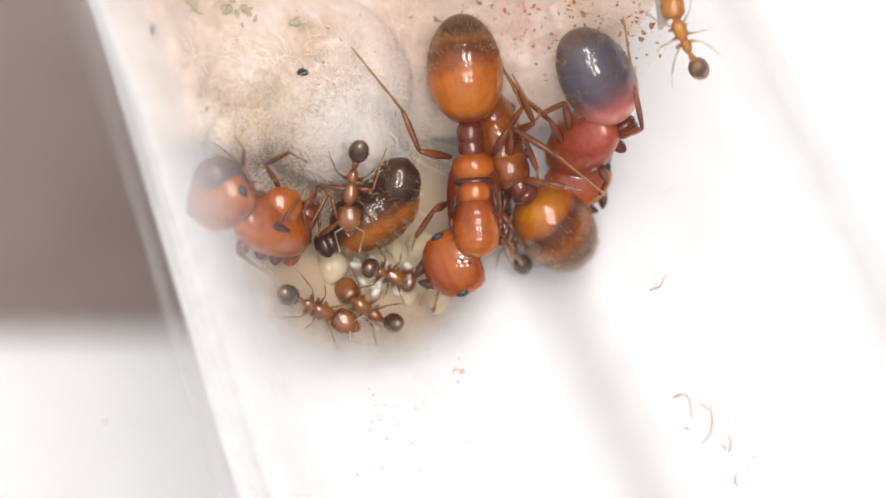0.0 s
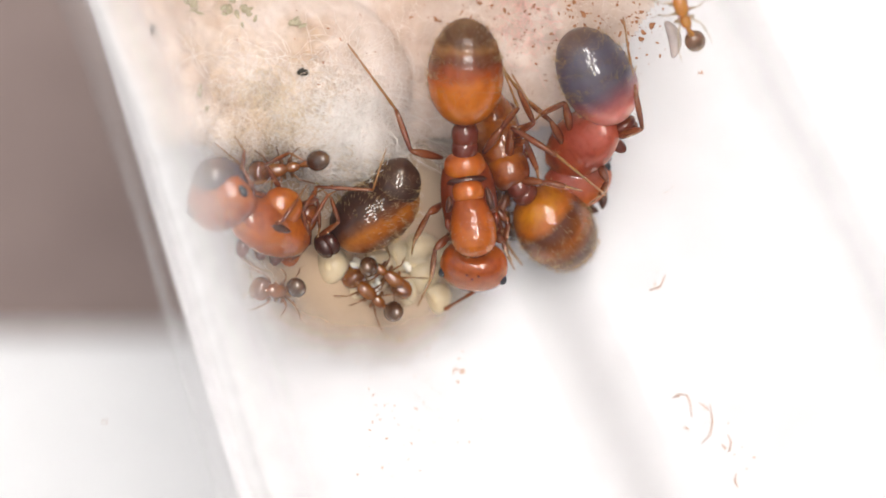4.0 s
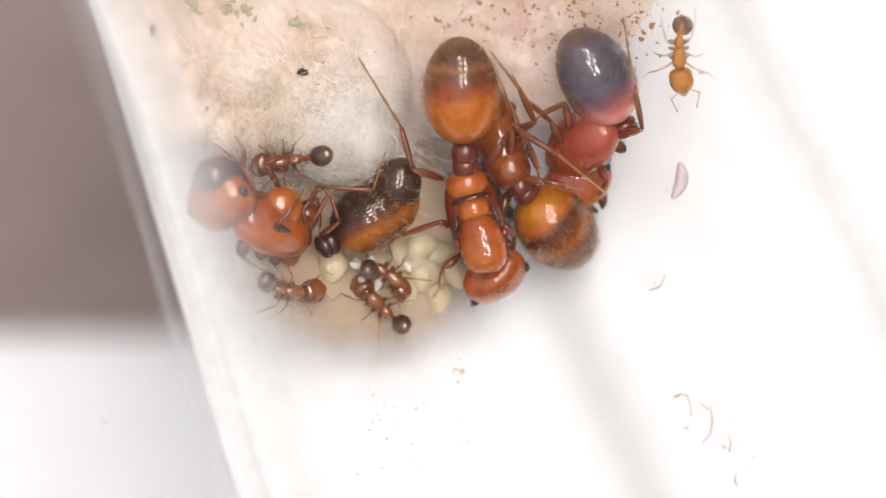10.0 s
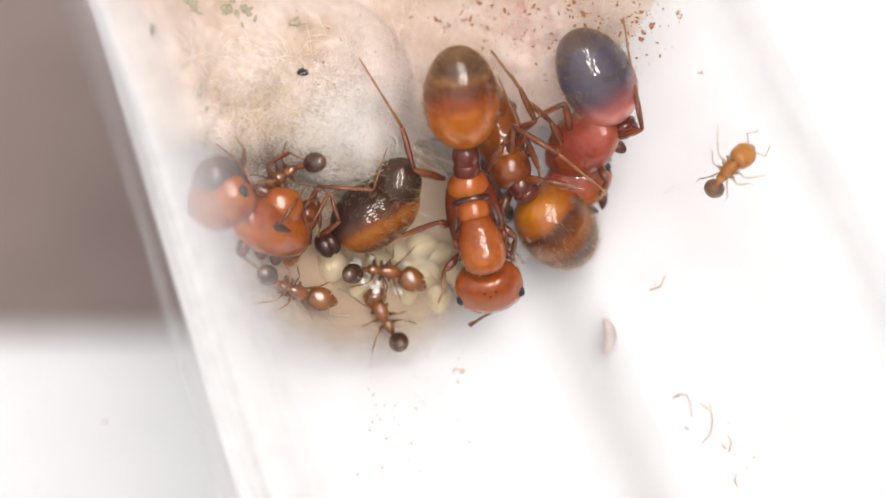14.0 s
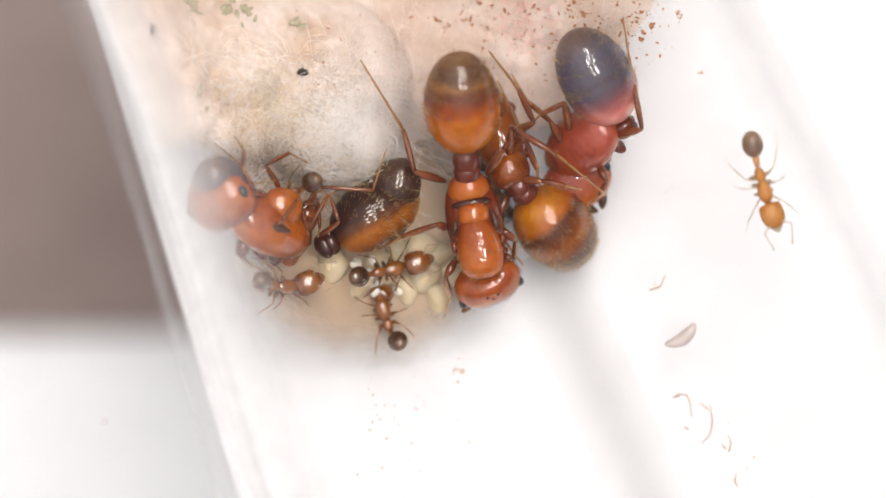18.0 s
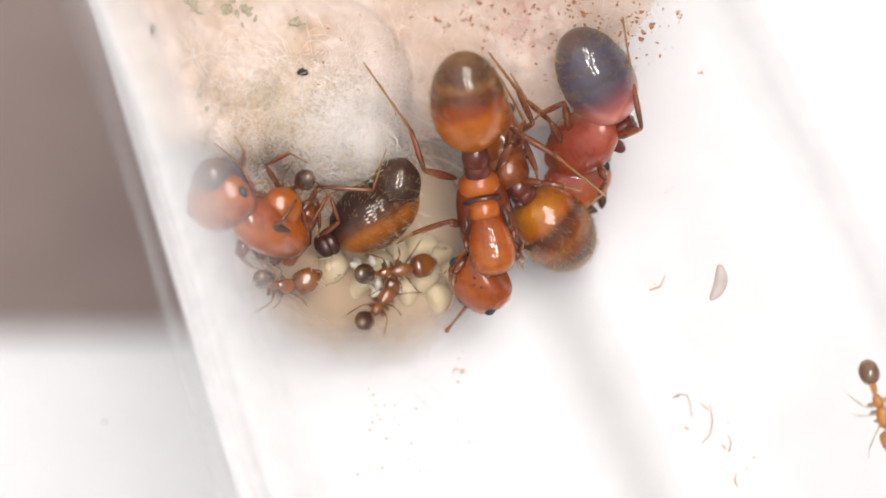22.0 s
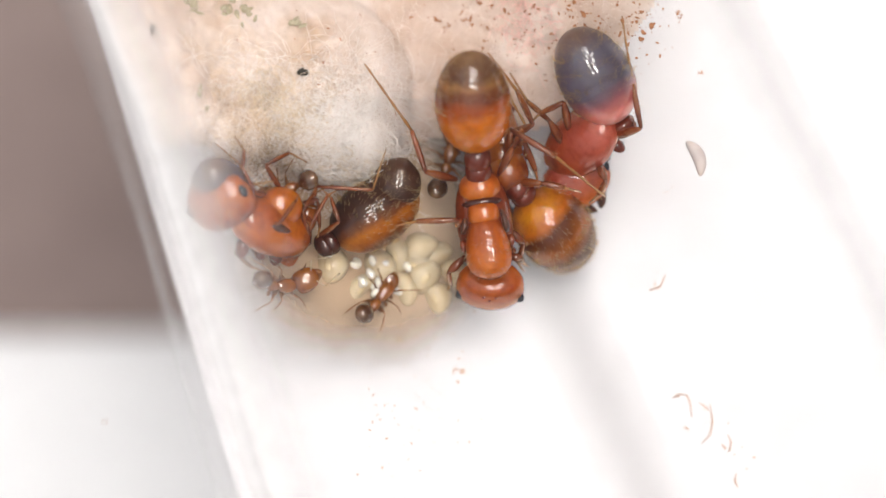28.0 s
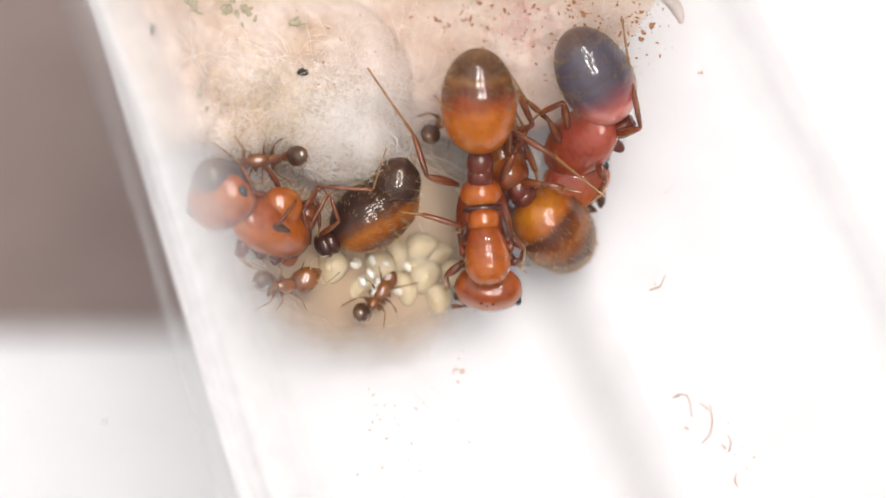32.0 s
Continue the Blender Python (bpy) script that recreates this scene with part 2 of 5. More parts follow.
def cotton_material(name, tint, stain, amount):
    m, nt, p, _ = node_mat(name)
    big = noise_node(nt, 420, 4)
    fine = noise_node(nt, 4200, 6, rough=0.7)
    base = ramp_node(nt, big.outputs[0], ((0.36, stain), (0.36 + amount, tint)))
    spots = ramp_node(nt, fine.outputs[0], ((0.30, (0.90, 0.85, 0.80)), (0.55, (1, 1, 1))))
    nt.links.new(mix_node(nt, 0.5, base.outputs[0], spots.outputs[0], "MULTIPLY"), p.inputs["Base Color"])
    p.inputs["Roughness"].default_value = 0.9
    p.inputs["Specular IOR Level"].default_value = 0.15
    p.inputs["Sheen Weight"].default_value = 0.25
    p.inputs["Subsurface Weight"].default_value = 0.4
    p.inputs["Subsurface Radius"].default_value, p.inputs["Subsurface Scale"].default_value = (1, 0.9, 0.8), 0.0006
    st = nt.nodes.new("ShaderNodeTexNoise")
    st.inputs["Scale"].default_value, st.inputs["Detail"].default_value, st.inputs["Distortion"].default_value = 2600, 8, 2.5
    tc = nt.nodes.new("ShaderNodeTexCoord")
    nt.links.new(tc.outputs["Object"], st.inputs["Vector"])
    bump(nt, p, st.outputs[0], 0.05, 0.00005)
    return m


M_COTTON = cotton_material("white_cotton", (0.73, 0.635, 0.575), (0.54, 0.405, 0.30), 0.24)
M_COTTON_DIRTY = cotton_material("soiled_cotton", (0.78, 0.675, 0.61), (0.58, 0.44, 0.35), 0.30)


def tube_material():
    m, nt, p, out = node_mat("clear_plastic")
    tr = nt.nodes.new("ShaderNodeBsdfTransparent")
    tr.inputs[0].default_value = (0.99, 0.988, 0.99, 1)
    gl = nt.nodes.new("ShaderNodeBsdfGlossy")
    gl.inputs["Roughness"].default_value = 0.06
    lw = nt.nodes.new("ShaderNodeLayerWeight")
    pw = nt.nodes.new("ShaderNodeMath")
    pw.operation, pw.inputs[1].default_value = "POWER", 7.0
    sc = nt.nodes.new("ShaderNodeMath")
    sc.use_clamp = True
    sc.operation, sc.inputs[1].default_value, sc.inputs[2].default_value = "MULTIPLY_ADD", 0.5, 0.0
    nt.links.new(lw.outputs["Facing"], pw.inputs[0])
    nt.links.new(pw.outputs[0], sc.inputs[0])
    n = noise_node(nt, 260, 5)
    b = nt.nodes.new("ShaderNodeBump")
    b.inputs["Strength"].default_value, b.inputs["Distance"].default_value = 0.2, 0.0001
    nt.links.new(n.outputs[0], b.inputs["Height"])
    nt.links.new(b.outputs[0], gl.inputs["Normal"])
    mx = nt.nodes.new("ShaderNodeMixShader")
    nt.links.new(sc.outputs[0], mx.inputs[0])
    nt.links.new(tr.outputs[0], mx.inputs[1])
    nt.links.new(gl.outputs[0], mx.inputs[2])
    # one flank: fine scuffs, and glare painted on as white diffuse
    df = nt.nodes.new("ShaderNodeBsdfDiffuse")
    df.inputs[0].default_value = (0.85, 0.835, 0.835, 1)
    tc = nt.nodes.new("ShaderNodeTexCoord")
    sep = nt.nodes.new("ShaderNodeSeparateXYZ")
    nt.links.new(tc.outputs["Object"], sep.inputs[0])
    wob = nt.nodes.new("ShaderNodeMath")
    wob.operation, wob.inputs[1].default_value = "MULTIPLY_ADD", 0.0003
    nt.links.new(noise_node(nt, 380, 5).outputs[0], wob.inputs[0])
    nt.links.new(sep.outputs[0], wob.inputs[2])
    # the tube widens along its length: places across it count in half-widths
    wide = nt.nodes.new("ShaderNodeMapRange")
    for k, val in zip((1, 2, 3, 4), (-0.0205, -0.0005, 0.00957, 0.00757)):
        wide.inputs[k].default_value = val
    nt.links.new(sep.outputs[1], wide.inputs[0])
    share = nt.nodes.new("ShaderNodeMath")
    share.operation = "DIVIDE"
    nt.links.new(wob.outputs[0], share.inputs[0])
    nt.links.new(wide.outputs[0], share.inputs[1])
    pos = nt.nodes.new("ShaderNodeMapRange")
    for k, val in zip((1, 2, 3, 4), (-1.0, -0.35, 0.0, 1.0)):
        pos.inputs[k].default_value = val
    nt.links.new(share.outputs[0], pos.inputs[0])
    # clear scratched rim, a painted white highlight band, then thinning frost
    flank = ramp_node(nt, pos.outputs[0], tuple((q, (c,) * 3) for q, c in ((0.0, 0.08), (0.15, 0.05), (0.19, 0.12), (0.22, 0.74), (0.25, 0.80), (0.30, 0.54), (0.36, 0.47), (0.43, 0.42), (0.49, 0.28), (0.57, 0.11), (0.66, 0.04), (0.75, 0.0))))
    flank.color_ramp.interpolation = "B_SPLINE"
    # painted glare: whiter in the highlight band, greyer in the haze
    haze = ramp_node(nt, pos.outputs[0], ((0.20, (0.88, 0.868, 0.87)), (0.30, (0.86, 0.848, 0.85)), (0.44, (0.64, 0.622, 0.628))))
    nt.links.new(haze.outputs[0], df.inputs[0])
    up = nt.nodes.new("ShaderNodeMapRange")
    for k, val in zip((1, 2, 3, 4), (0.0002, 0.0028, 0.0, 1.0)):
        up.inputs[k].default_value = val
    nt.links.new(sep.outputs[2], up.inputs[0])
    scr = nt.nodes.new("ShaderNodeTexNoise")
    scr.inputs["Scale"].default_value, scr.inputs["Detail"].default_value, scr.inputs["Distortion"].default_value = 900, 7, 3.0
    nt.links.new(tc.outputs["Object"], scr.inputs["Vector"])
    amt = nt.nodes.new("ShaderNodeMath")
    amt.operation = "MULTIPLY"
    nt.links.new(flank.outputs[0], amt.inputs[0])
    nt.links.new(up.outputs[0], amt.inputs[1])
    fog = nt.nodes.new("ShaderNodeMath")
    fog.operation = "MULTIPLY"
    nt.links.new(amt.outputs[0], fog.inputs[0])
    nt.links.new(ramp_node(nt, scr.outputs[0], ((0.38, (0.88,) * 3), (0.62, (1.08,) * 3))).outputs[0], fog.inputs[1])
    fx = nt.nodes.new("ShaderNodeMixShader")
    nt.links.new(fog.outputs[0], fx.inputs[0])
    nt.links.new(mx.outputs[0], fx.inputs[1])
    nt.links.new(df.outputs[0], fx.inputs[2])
    # on the other flank, grey painted in for refraction where the thick wall curves away
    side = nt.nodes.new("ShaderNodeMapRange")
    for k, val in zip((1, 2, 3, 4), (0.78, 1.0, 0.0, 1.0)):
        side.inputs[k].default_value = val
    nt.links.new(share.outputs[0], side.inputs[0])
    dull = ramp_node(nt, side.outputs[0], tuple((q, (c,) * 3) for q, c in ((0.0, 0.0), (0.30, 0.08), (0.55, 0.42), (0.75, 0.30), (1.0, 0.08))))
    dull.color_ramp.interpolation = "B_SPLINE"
    bend_grey = nt.nodes.new("ShaderNodeMath")
    bend_grey.operation = "MULTIPLY"
    nt.links.new(dull.outputs[0], bend_grey.inputs[0])
    nt.links.new(up.outputs[0], bend_grey.inputs[1])
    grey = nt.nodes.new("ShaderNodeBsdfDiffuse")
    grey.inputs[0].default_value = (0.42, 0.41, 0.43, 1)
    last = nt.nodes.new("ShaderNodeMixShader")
    nt.links.new(bend_grey.outputs[0], last.inputs[0])
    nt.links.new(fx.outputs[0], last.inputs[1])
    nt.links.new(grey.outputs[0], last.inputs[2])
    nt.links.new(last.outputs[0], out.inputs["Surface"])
    nt.nodes.remove(p)
    return m


def frosted(name, colour, clear):
    m, nt, p, out = node_mat(name)
    tr = nt.nodes.new("ShaderNodeBsdfTransparent")
    p.inputs["Base Color"].default_value = (*colour, 1)
    p.inputs["Roughness"].default_value = 0.6
    mx = nt.nodes.new("ShaderNodeMixShader")
    n = ramp_node(nt, noise_node(nt, 500, 4).outputs[0], ((0.3, (clear - 0.02,) * 3), (0.7, (clear + 0.02,) * 3)))
    nt.links.new(n.outputs[0], mx.inputs[0])
    nt.links.new(p.outputs[0], mx.inputs[1])
    nt.links.new(tr.outputs[0], mx.inputs[2])
    nt.links.new(mx.outputs[0], out.inputs["Surface"])
    return m


M_RIM = frosted("frosted_plastic", (0.40, 0.38, 0.40), 0.965)


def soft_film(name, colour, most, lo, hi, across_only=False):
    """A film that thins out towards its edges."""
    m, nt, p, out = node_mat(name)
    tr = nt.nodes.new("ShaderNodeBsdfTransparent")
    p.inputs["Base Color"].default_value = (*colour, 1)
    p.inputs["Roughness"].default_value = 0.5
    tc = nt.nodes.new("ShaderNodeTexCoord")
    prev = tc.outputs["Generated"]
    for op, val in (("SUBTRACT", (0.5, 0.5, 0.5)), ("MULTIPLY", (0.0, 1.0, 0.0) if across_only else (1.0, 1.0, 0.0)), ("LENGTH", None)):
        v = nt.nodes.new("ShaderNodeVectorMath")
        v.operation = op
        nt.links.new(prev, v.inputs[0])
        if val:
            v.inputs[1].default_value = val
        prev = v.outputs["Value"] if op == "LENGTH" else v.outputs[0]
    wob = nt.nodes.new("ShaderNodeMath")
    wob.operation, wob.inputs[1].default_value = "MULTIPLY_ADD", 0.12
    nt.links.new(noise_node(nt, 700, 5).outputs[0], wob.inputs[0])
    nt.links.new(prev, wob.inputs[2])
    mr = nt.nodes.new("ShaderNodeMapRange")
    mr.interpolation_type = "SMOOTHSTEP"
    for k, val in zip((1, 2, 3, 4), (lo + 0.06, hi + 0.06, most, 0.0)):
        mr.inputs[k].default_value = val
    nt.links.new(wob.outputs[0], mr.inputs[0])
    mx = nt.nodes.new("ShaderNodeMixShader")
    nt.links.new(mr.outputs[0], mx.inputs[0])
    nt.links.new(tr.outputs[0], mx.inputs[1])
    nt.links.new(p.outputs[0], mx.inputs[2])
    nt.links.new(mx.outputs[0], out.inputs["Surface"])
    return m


# damp floor; the ants' shade and warm bounced light are painted into its colour
M_DAMP_SHADE = soft_film("damp_film", (0.43, 0.305, 0.20), 0.93, 0.20, 0.49)
# grey film for the painted shadow strip below the tube
M_STRIP = soft_film("soft_shade", (0.36, 0.34, 0.36), 0.06, 0.02, 0.48, True)
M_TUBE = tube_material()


# ---- mesh helpers (all in millimetres, stored in metres) ----
def mesh(name, verts, faces, material, smooth=True):
    me = bpy.data.meshes.new(name)
    me.from_pydata([tuple(c * MM for c in v) for v in verts], [], faces)
    me.materials.append(material)
    if smooth:
        me.polygons.foreach_set("use_smooth", [True] * len(me.polygons))
    me.update()
    return me


def part(name, shape, material, parent, label="", m=None, smooth=True):
    """One mesh under a thing or a part. shape: (verts, faces) in mm; m: its pose in the parent's space."""
    ob = new(name, mesh(name, *shape, material, smooth))
    ob.parent = parent
    ob.matrix_basis = m if m is not None else Matrix()
    if label:
        tagged(ob, label)
    return ob


def thing(name, m, label, category, group="", kind=""):
    ob = new(name)
    ob.empty_display_size = MM
    ob.matrix_basis = m
    return tagged(ob, label, category, group, kind)


def solo(name, shape, material, m, label, category, group="", kind="", smooth=True):
    ob = new(name, mesh(name, *shape, material, smooth))
    ob.matrix_basis = m
    return tagged(ob, label, category, group, kind)


def joined(shapes):
    verts, faces = [], []
    for v, f in shapes:
        k = len(verts)
        verts += list(v)
        faces += [tuple(i + k for i in q) for q in f]
    return verts, faces


def loft(prof, n=20):
    """Closed body along +y through the rings (y, half-width, half-height, centre height)."""
    verts = [(0, prof[0][0], prof[0][3])]
    for y, rx, rz, cz in prof:
        verts += [(rx * math.cos(2 * math.pi * k / n), y, cz + rz * math.sin(2 * math.pi * k / n)) for k in range(n)]
    verts.append((0, prof[-1][0], prof[-1][3]))
    faces = [(0, 1 + k, 1 + (k + 1) % n) for k in range(n)]
    for i in range(len(prof) - 1):
        a, b = 1 + i * n, 1 + (i + 1) * n
        faces += [(a + k, b + k, b + (k + 1) % n, a + (k + 1) % n) for k in range(n)]
    z, last = len(verts) - 1, 1 + (len(prof) - 1) * n
    faces += [(z, last + (k + 1) % n, last + k) for k in range(n)]
    return verts, faces


def egg(length, wide, high, peak=0.5, rings=14, n=20, y0=0.0, bend=0.0, grooves=(), power=0.5, lumps=0.0, seed=0):
    prof = []
    for i in range(rings + 1):
        t = (1 - math.cos(math.pi * i / rings)) / 2
        q = 1 - t / peak if t < peak else (t - peak) / (1 - peak)
        r = max(1 - q * q, 0.0004) ** power
        for g in grooves:
            r *= 1 - 0.022 * math.exp(-((t - g) / 0.014) ** 2) + 0.012 * math.exp(-((t - g + 0.03) / 0.02) ** 2)
        prof.append((y0 + t * length, r * wide / 2, r * high / 2, bend * math.sin(math.pi * t)))
    v, f = loft(prof, n)
    if lumps:
        v = [tuple(Vector(p) * (1 + lumps * noise.noise(Vector(p) * 2.2 + Vector((seed, 3, 7))))) for p in v]
    return v, f


def limb(points, radii, n=7):
    """Tapered tube through the points."""
    pts = [Vector(p) for p in points]
    verts, faces = [], []
    for i, p in enumerate(pts):
        d = (pts[min(i + 1, len(pts) - 1)] - pts[max(i - 1, 0)]).normalized()
        a = d.cross(Vector((0, 0, 1)))
        a = a.normalized() if a.length > 1e-4 else Vector((1, 0, 0))
        b = a.cross(d)
        verts += [tuple(p + radii[i] * (math.cos(2 * math.pi * k / n) * a + math.sin(2 * math.pi * k / n) * b)) for k in range(n)]
    for i in range(len(pts) - 1):
        a, b = i * n, (i + 1) * n
        faces += [(a + k, a + (k + 1) % n, b + (k + 1) % n, b + k) for k in range(n)]
    faces += [tuple(range(n - 1, -1, -1)), tuple(range((len(pts) - 1) * n, len(pts) * n))]
    return verts, faces


def spindle(p, q, r0, rm, r1, bow=0.0, n=8, steps=8):
    """A slightly bowed, swollen rod from p to q."""
    p, q = Vector(p), Vector(q)
    pts, rad = [], []
    for i in range(steps + 1):
        t = i / steps
        pts.append(p.lerp(q, t) + Vector((0, 0, bow * math.sin(math.pi * t))))
        rad.append((r0 * (1 - t) + r1 * t) * (1 - math.sin(math.pi * t)) + rm * math.sin(math.pi * t))
    return limb(pts, rad, n)


def plate(rings, k, n=28):
    """A domed back plate from rings (along, half-width); flatter below than above."""
    dense = []
    for (y0, r0), (y1, r1) in zip(rings, rings[1:]):
        for i in range(3):
            f = i / 3
            dense.append((y0 + (y1 - y0) * f, r0 + (r1 - r0) * (f * f * (3 - 2 * f) if r1 < r0 else f)))
    dense.append(rings[-1])
    return loft([(y * k, r * k, min(r, 0.56) * 0.92 * k, 0.0) for y, r in dense], n)


def bristles(length, wide, high, count, hair, rows, seed, peak=0.5):
    """Short stiff hairs standing in rows on an egg."""
    rng = random.Random(seed)
    out = []
    for _ in range(count):
        t = min(max(rng.choice(rows) + rng.gauss(0, 0.03), 0.06), 0.97)
        a = rng.uniform(0.0, math.pi) if rng.random() < 0.85 else rng.uniform(math.pi, 2 * math.pi)
        q = 1 - t / peak if t < peak else (t - peak) / (1 - peak)
        r = math.sqrt(max(1 - q * q, 0.001))
        p = Vector((r * wide / 2 * math.cos(a), t * length, r * high / 2 * math.sin(a)))
        nrm = Vector((math.cos(a), (t - peak) * 1.2, math.sin(a))).normalized()
        d = (nrm + Vector((0, 0.9, 0)) + Vector([rng.gauss(0, 0.18) for _ in range(3)])).normalized()
        out.append(limb([p - nrm * 0.01, p + d * hair * 0.6, p + d * hair], [0.0046, 0.0034, 0.0008], 3))
    return joined(out)


def aim(p, q, roll=0.0):
    """Pose (metres) at p (mm) whose y axis points to q, z as near up as it can be."""
    y = (Vector(q) - Vector(p)).normalized()
    x = y.cross(Vector((0, 0, 1)))
    x = x.normalized() if x.length > 1e-3 else Vector((1, 0, 0))
    z = x.cross(y)
    m = Matrix((x, y, z)).transposed().to_4x4()
    return Matrix.Translation(Vector(p) * MM) @ m @ Matrix.Rotation(radians(roll), 4, "Y")


def reach(p, u, v, length, down=-1):
    """The point at that length (mm) from p that is seen on the line (u, v), lower (or higher) than p."""
    p = Vector(p)
    z = p.z
    for _ in range(8):
        q = W(u, v, z)
        d = Vector((q.x - p.x, q.y - p.y, 0)).length
        z = p.z + down * math.sqrt(max(length * length - d * d, 0.0))
    return W(u, v, z)


# ---- setting ----
def box_shape(x0, x1, y0, y1, z0, z1, bev=0.3, steps=2):
    bm = bmesh.new()
    bmesh.ops.create_cube(bm, size=1.0)
    for v in bm.verts:
        v.co = Vector(((x0 + x1) / 2 + v.co.x * (x1 - x0), (y0 + y1) / 2 + v.co.y * (y1 - y0), (z0 + z1) / 2 + v.co.z * (z1 - z0)))
    bmesh.ops.bevel(bm, geom=bm.edges[:], offset=bev, segments=steps, affect="EDGES")
    bm.verts.index_update()
    out = [tuple(v.co) for v in bm.verts], [tuple(v.index for v in f.verts) for f in bm.faces]
    bm.free()
    return out


TILT = math.degrees(math.atan2(AX_DIR.x, -AX_DIR.y))          # the tube's turn in plan
TUBE_POSE = Matrix.Translation(AX0 * MM) @ Matrix.Rotation(radians(TILT), 4, "Z")  # local -y runs down the tube
TABLE_Z, PAD_Z = -42.0, -0.58
solo("ground", box_shape(-400, 400, -400, 400, TABLE_Z - 10, TABLE_Z), M_SHEET, Matrix(), "white paper sheet spread over the table", "table top", kind="structure", smooth=False)
cd = W(330, 588, TABLE_Z + 1)
solo("backing_card", box_shape(cd.x - 110, cd.x + 8, cd.y, cd.y + 130, TABLE_Z, TABLE_Z + 1.0), M_CARD, Matrix(), "taupe grey card lying on the white paper", "card", smooth=False)
bv, bf = box_shape(-7.6, 150, -90, 6, TABLE_Z, PAD_Z, 0.8, 4)
bv = [(x + 0.09 * y if x < 0 else x, y, z) for x, y, z in bv]
solo("support_block", (bv, bf), M_PAPER, TUBE_POSE @ Matrix.Translation((0, 0, -AX_Z * MM)), "white foam block under the test tube", "block", smooth=False)


def tube_shape(grow, s0, s1, steps=30, n=96, rim=0.0):
    verts, faces = [], []
    for i in range(steps + 1):
        s = s0 + (s1 - s0) * i / steps
        for k in range(n):
            a = 2 * math.pi * k / n
            r = inner_r(s) + grow + 0.03 * noise.noise(Vector((math.cos(a) * 2, math.sin(a) * 2, s * 0.15)))
            verts.append((r * math.cos(a), -s, (AX_Z + r - inner_r(s)) * math.sin(a)))
    for i in range(steps):
        a, b = i * n, (i + 1) * n
        faces += [(a + k, a + (k + 1) % n, b + (k + 1) % n, b + k) for k in range(n)]
    return verts, faces


def build_tube():
    tube = thing("test_tube", TUBE_POSE, "clear plastic test tube lying on its side, lightly scratched", "test tube")
    s0, s1, n = -60.0, 75.0, 96
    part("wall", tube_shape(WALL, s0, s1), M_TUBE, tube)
    lip = [(math.cos(a) * (inner_r(s1) + 0.33), -s1, math.sin(a) * (AX_Z + 0.33)) for a in [2 * math.pi * j / 48 for j in range(49)]]
    part("rim", limb(lip, [0.5] * 49, 8), M_RIM, tube, "rolled frosted rim")
    # grey strip on the underside, added to paint in a soft shadow band
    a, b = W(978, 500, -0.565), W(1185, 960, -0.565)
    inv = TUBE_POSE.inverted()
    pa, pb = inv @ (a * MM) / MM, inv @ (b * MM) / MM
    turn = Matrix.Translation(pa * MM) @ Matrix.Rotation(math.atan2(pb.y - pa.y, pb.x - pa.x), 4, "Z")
    part("seam", box_shape(-0.8, (pb - pa).length, -0.95, 0.95, 0.0, 0.02, 0.004), M_STRIP, tube, "pale grey strip standing in for a soft shadow", m=turn)
    return tube


build_tube()


# ---- cotton plug ----
def hump(u, v, cu, cv, ru, rv, h, turn=0.0):
    c, s = math.cos(radians(turn)), math.sin(radians(turn))
    du, dv = u - cu, v - cv
    a, b = (c * du + s * dv) / ru, (-s * du + c * dv) / rv
    q = a * a + b * b
    return h * math.sqrt(max(1 - q, 0.0))


def fluff(u, v, scale, seed):
    p = Vector((u / scale, v / scale, seed))
    return noise.fractal(p, 0.9, 2.1, 5)


def low_cotton(u, v):
    e = 262 - 0.16 * (u - 700) + 26 * noise.noise(Vector((u / 90, 2.0, 0))) - max(0, u - 980) * 1.1
    if u < 430:
        e = 258 + 12 * noise.noise(Vector((u / 50, 5.0, 0)))
    elif u < 560:
        e = 312 + 18 * noise.noise(Vector((u / 60, 5.0, 0)))
    edge = min(1.0, max(0.0, (e - v) / 120.0))
    edge *= min(1.0, max(0.0, (1190 - 0.25 * v - u) / 90.0))
    far = max(0.0, -v - 40) / 260.0
    h = 0.75 * math.sqrt(edge) + 9.0 * min(far, 1.0) ** 1.5 * edge
    if u < 520:
        h += 0.9 * min(1.0, (520 - u) / 160.0) * math.sqrt(edge)
    return h * (1 + 0.22 * fluff(u, v, 70, 1.0)) + 0.10 * edge * fluff(u, v, 22, 4.0)


def tuft(u, v):
    h = max(hump(u, v, 585, 165, 150, 165, 2.5, 12), hump(u, v, 640, 235, 74, 92, 2.2, -8), hump(u, v, 520, 110, 190, 150, 2.0, 0), hump(u, v, 470, 215, 110, 75, 1.7, -15), hump(u, v, 420, 60, 190, 150, 1.9, 0))
    return h * (1 + 0.10 * fluff(u, v, 60, 9.0)) + (0.07 * fluff(u, v, 16, 2.0) if h > 0.05 else 0)


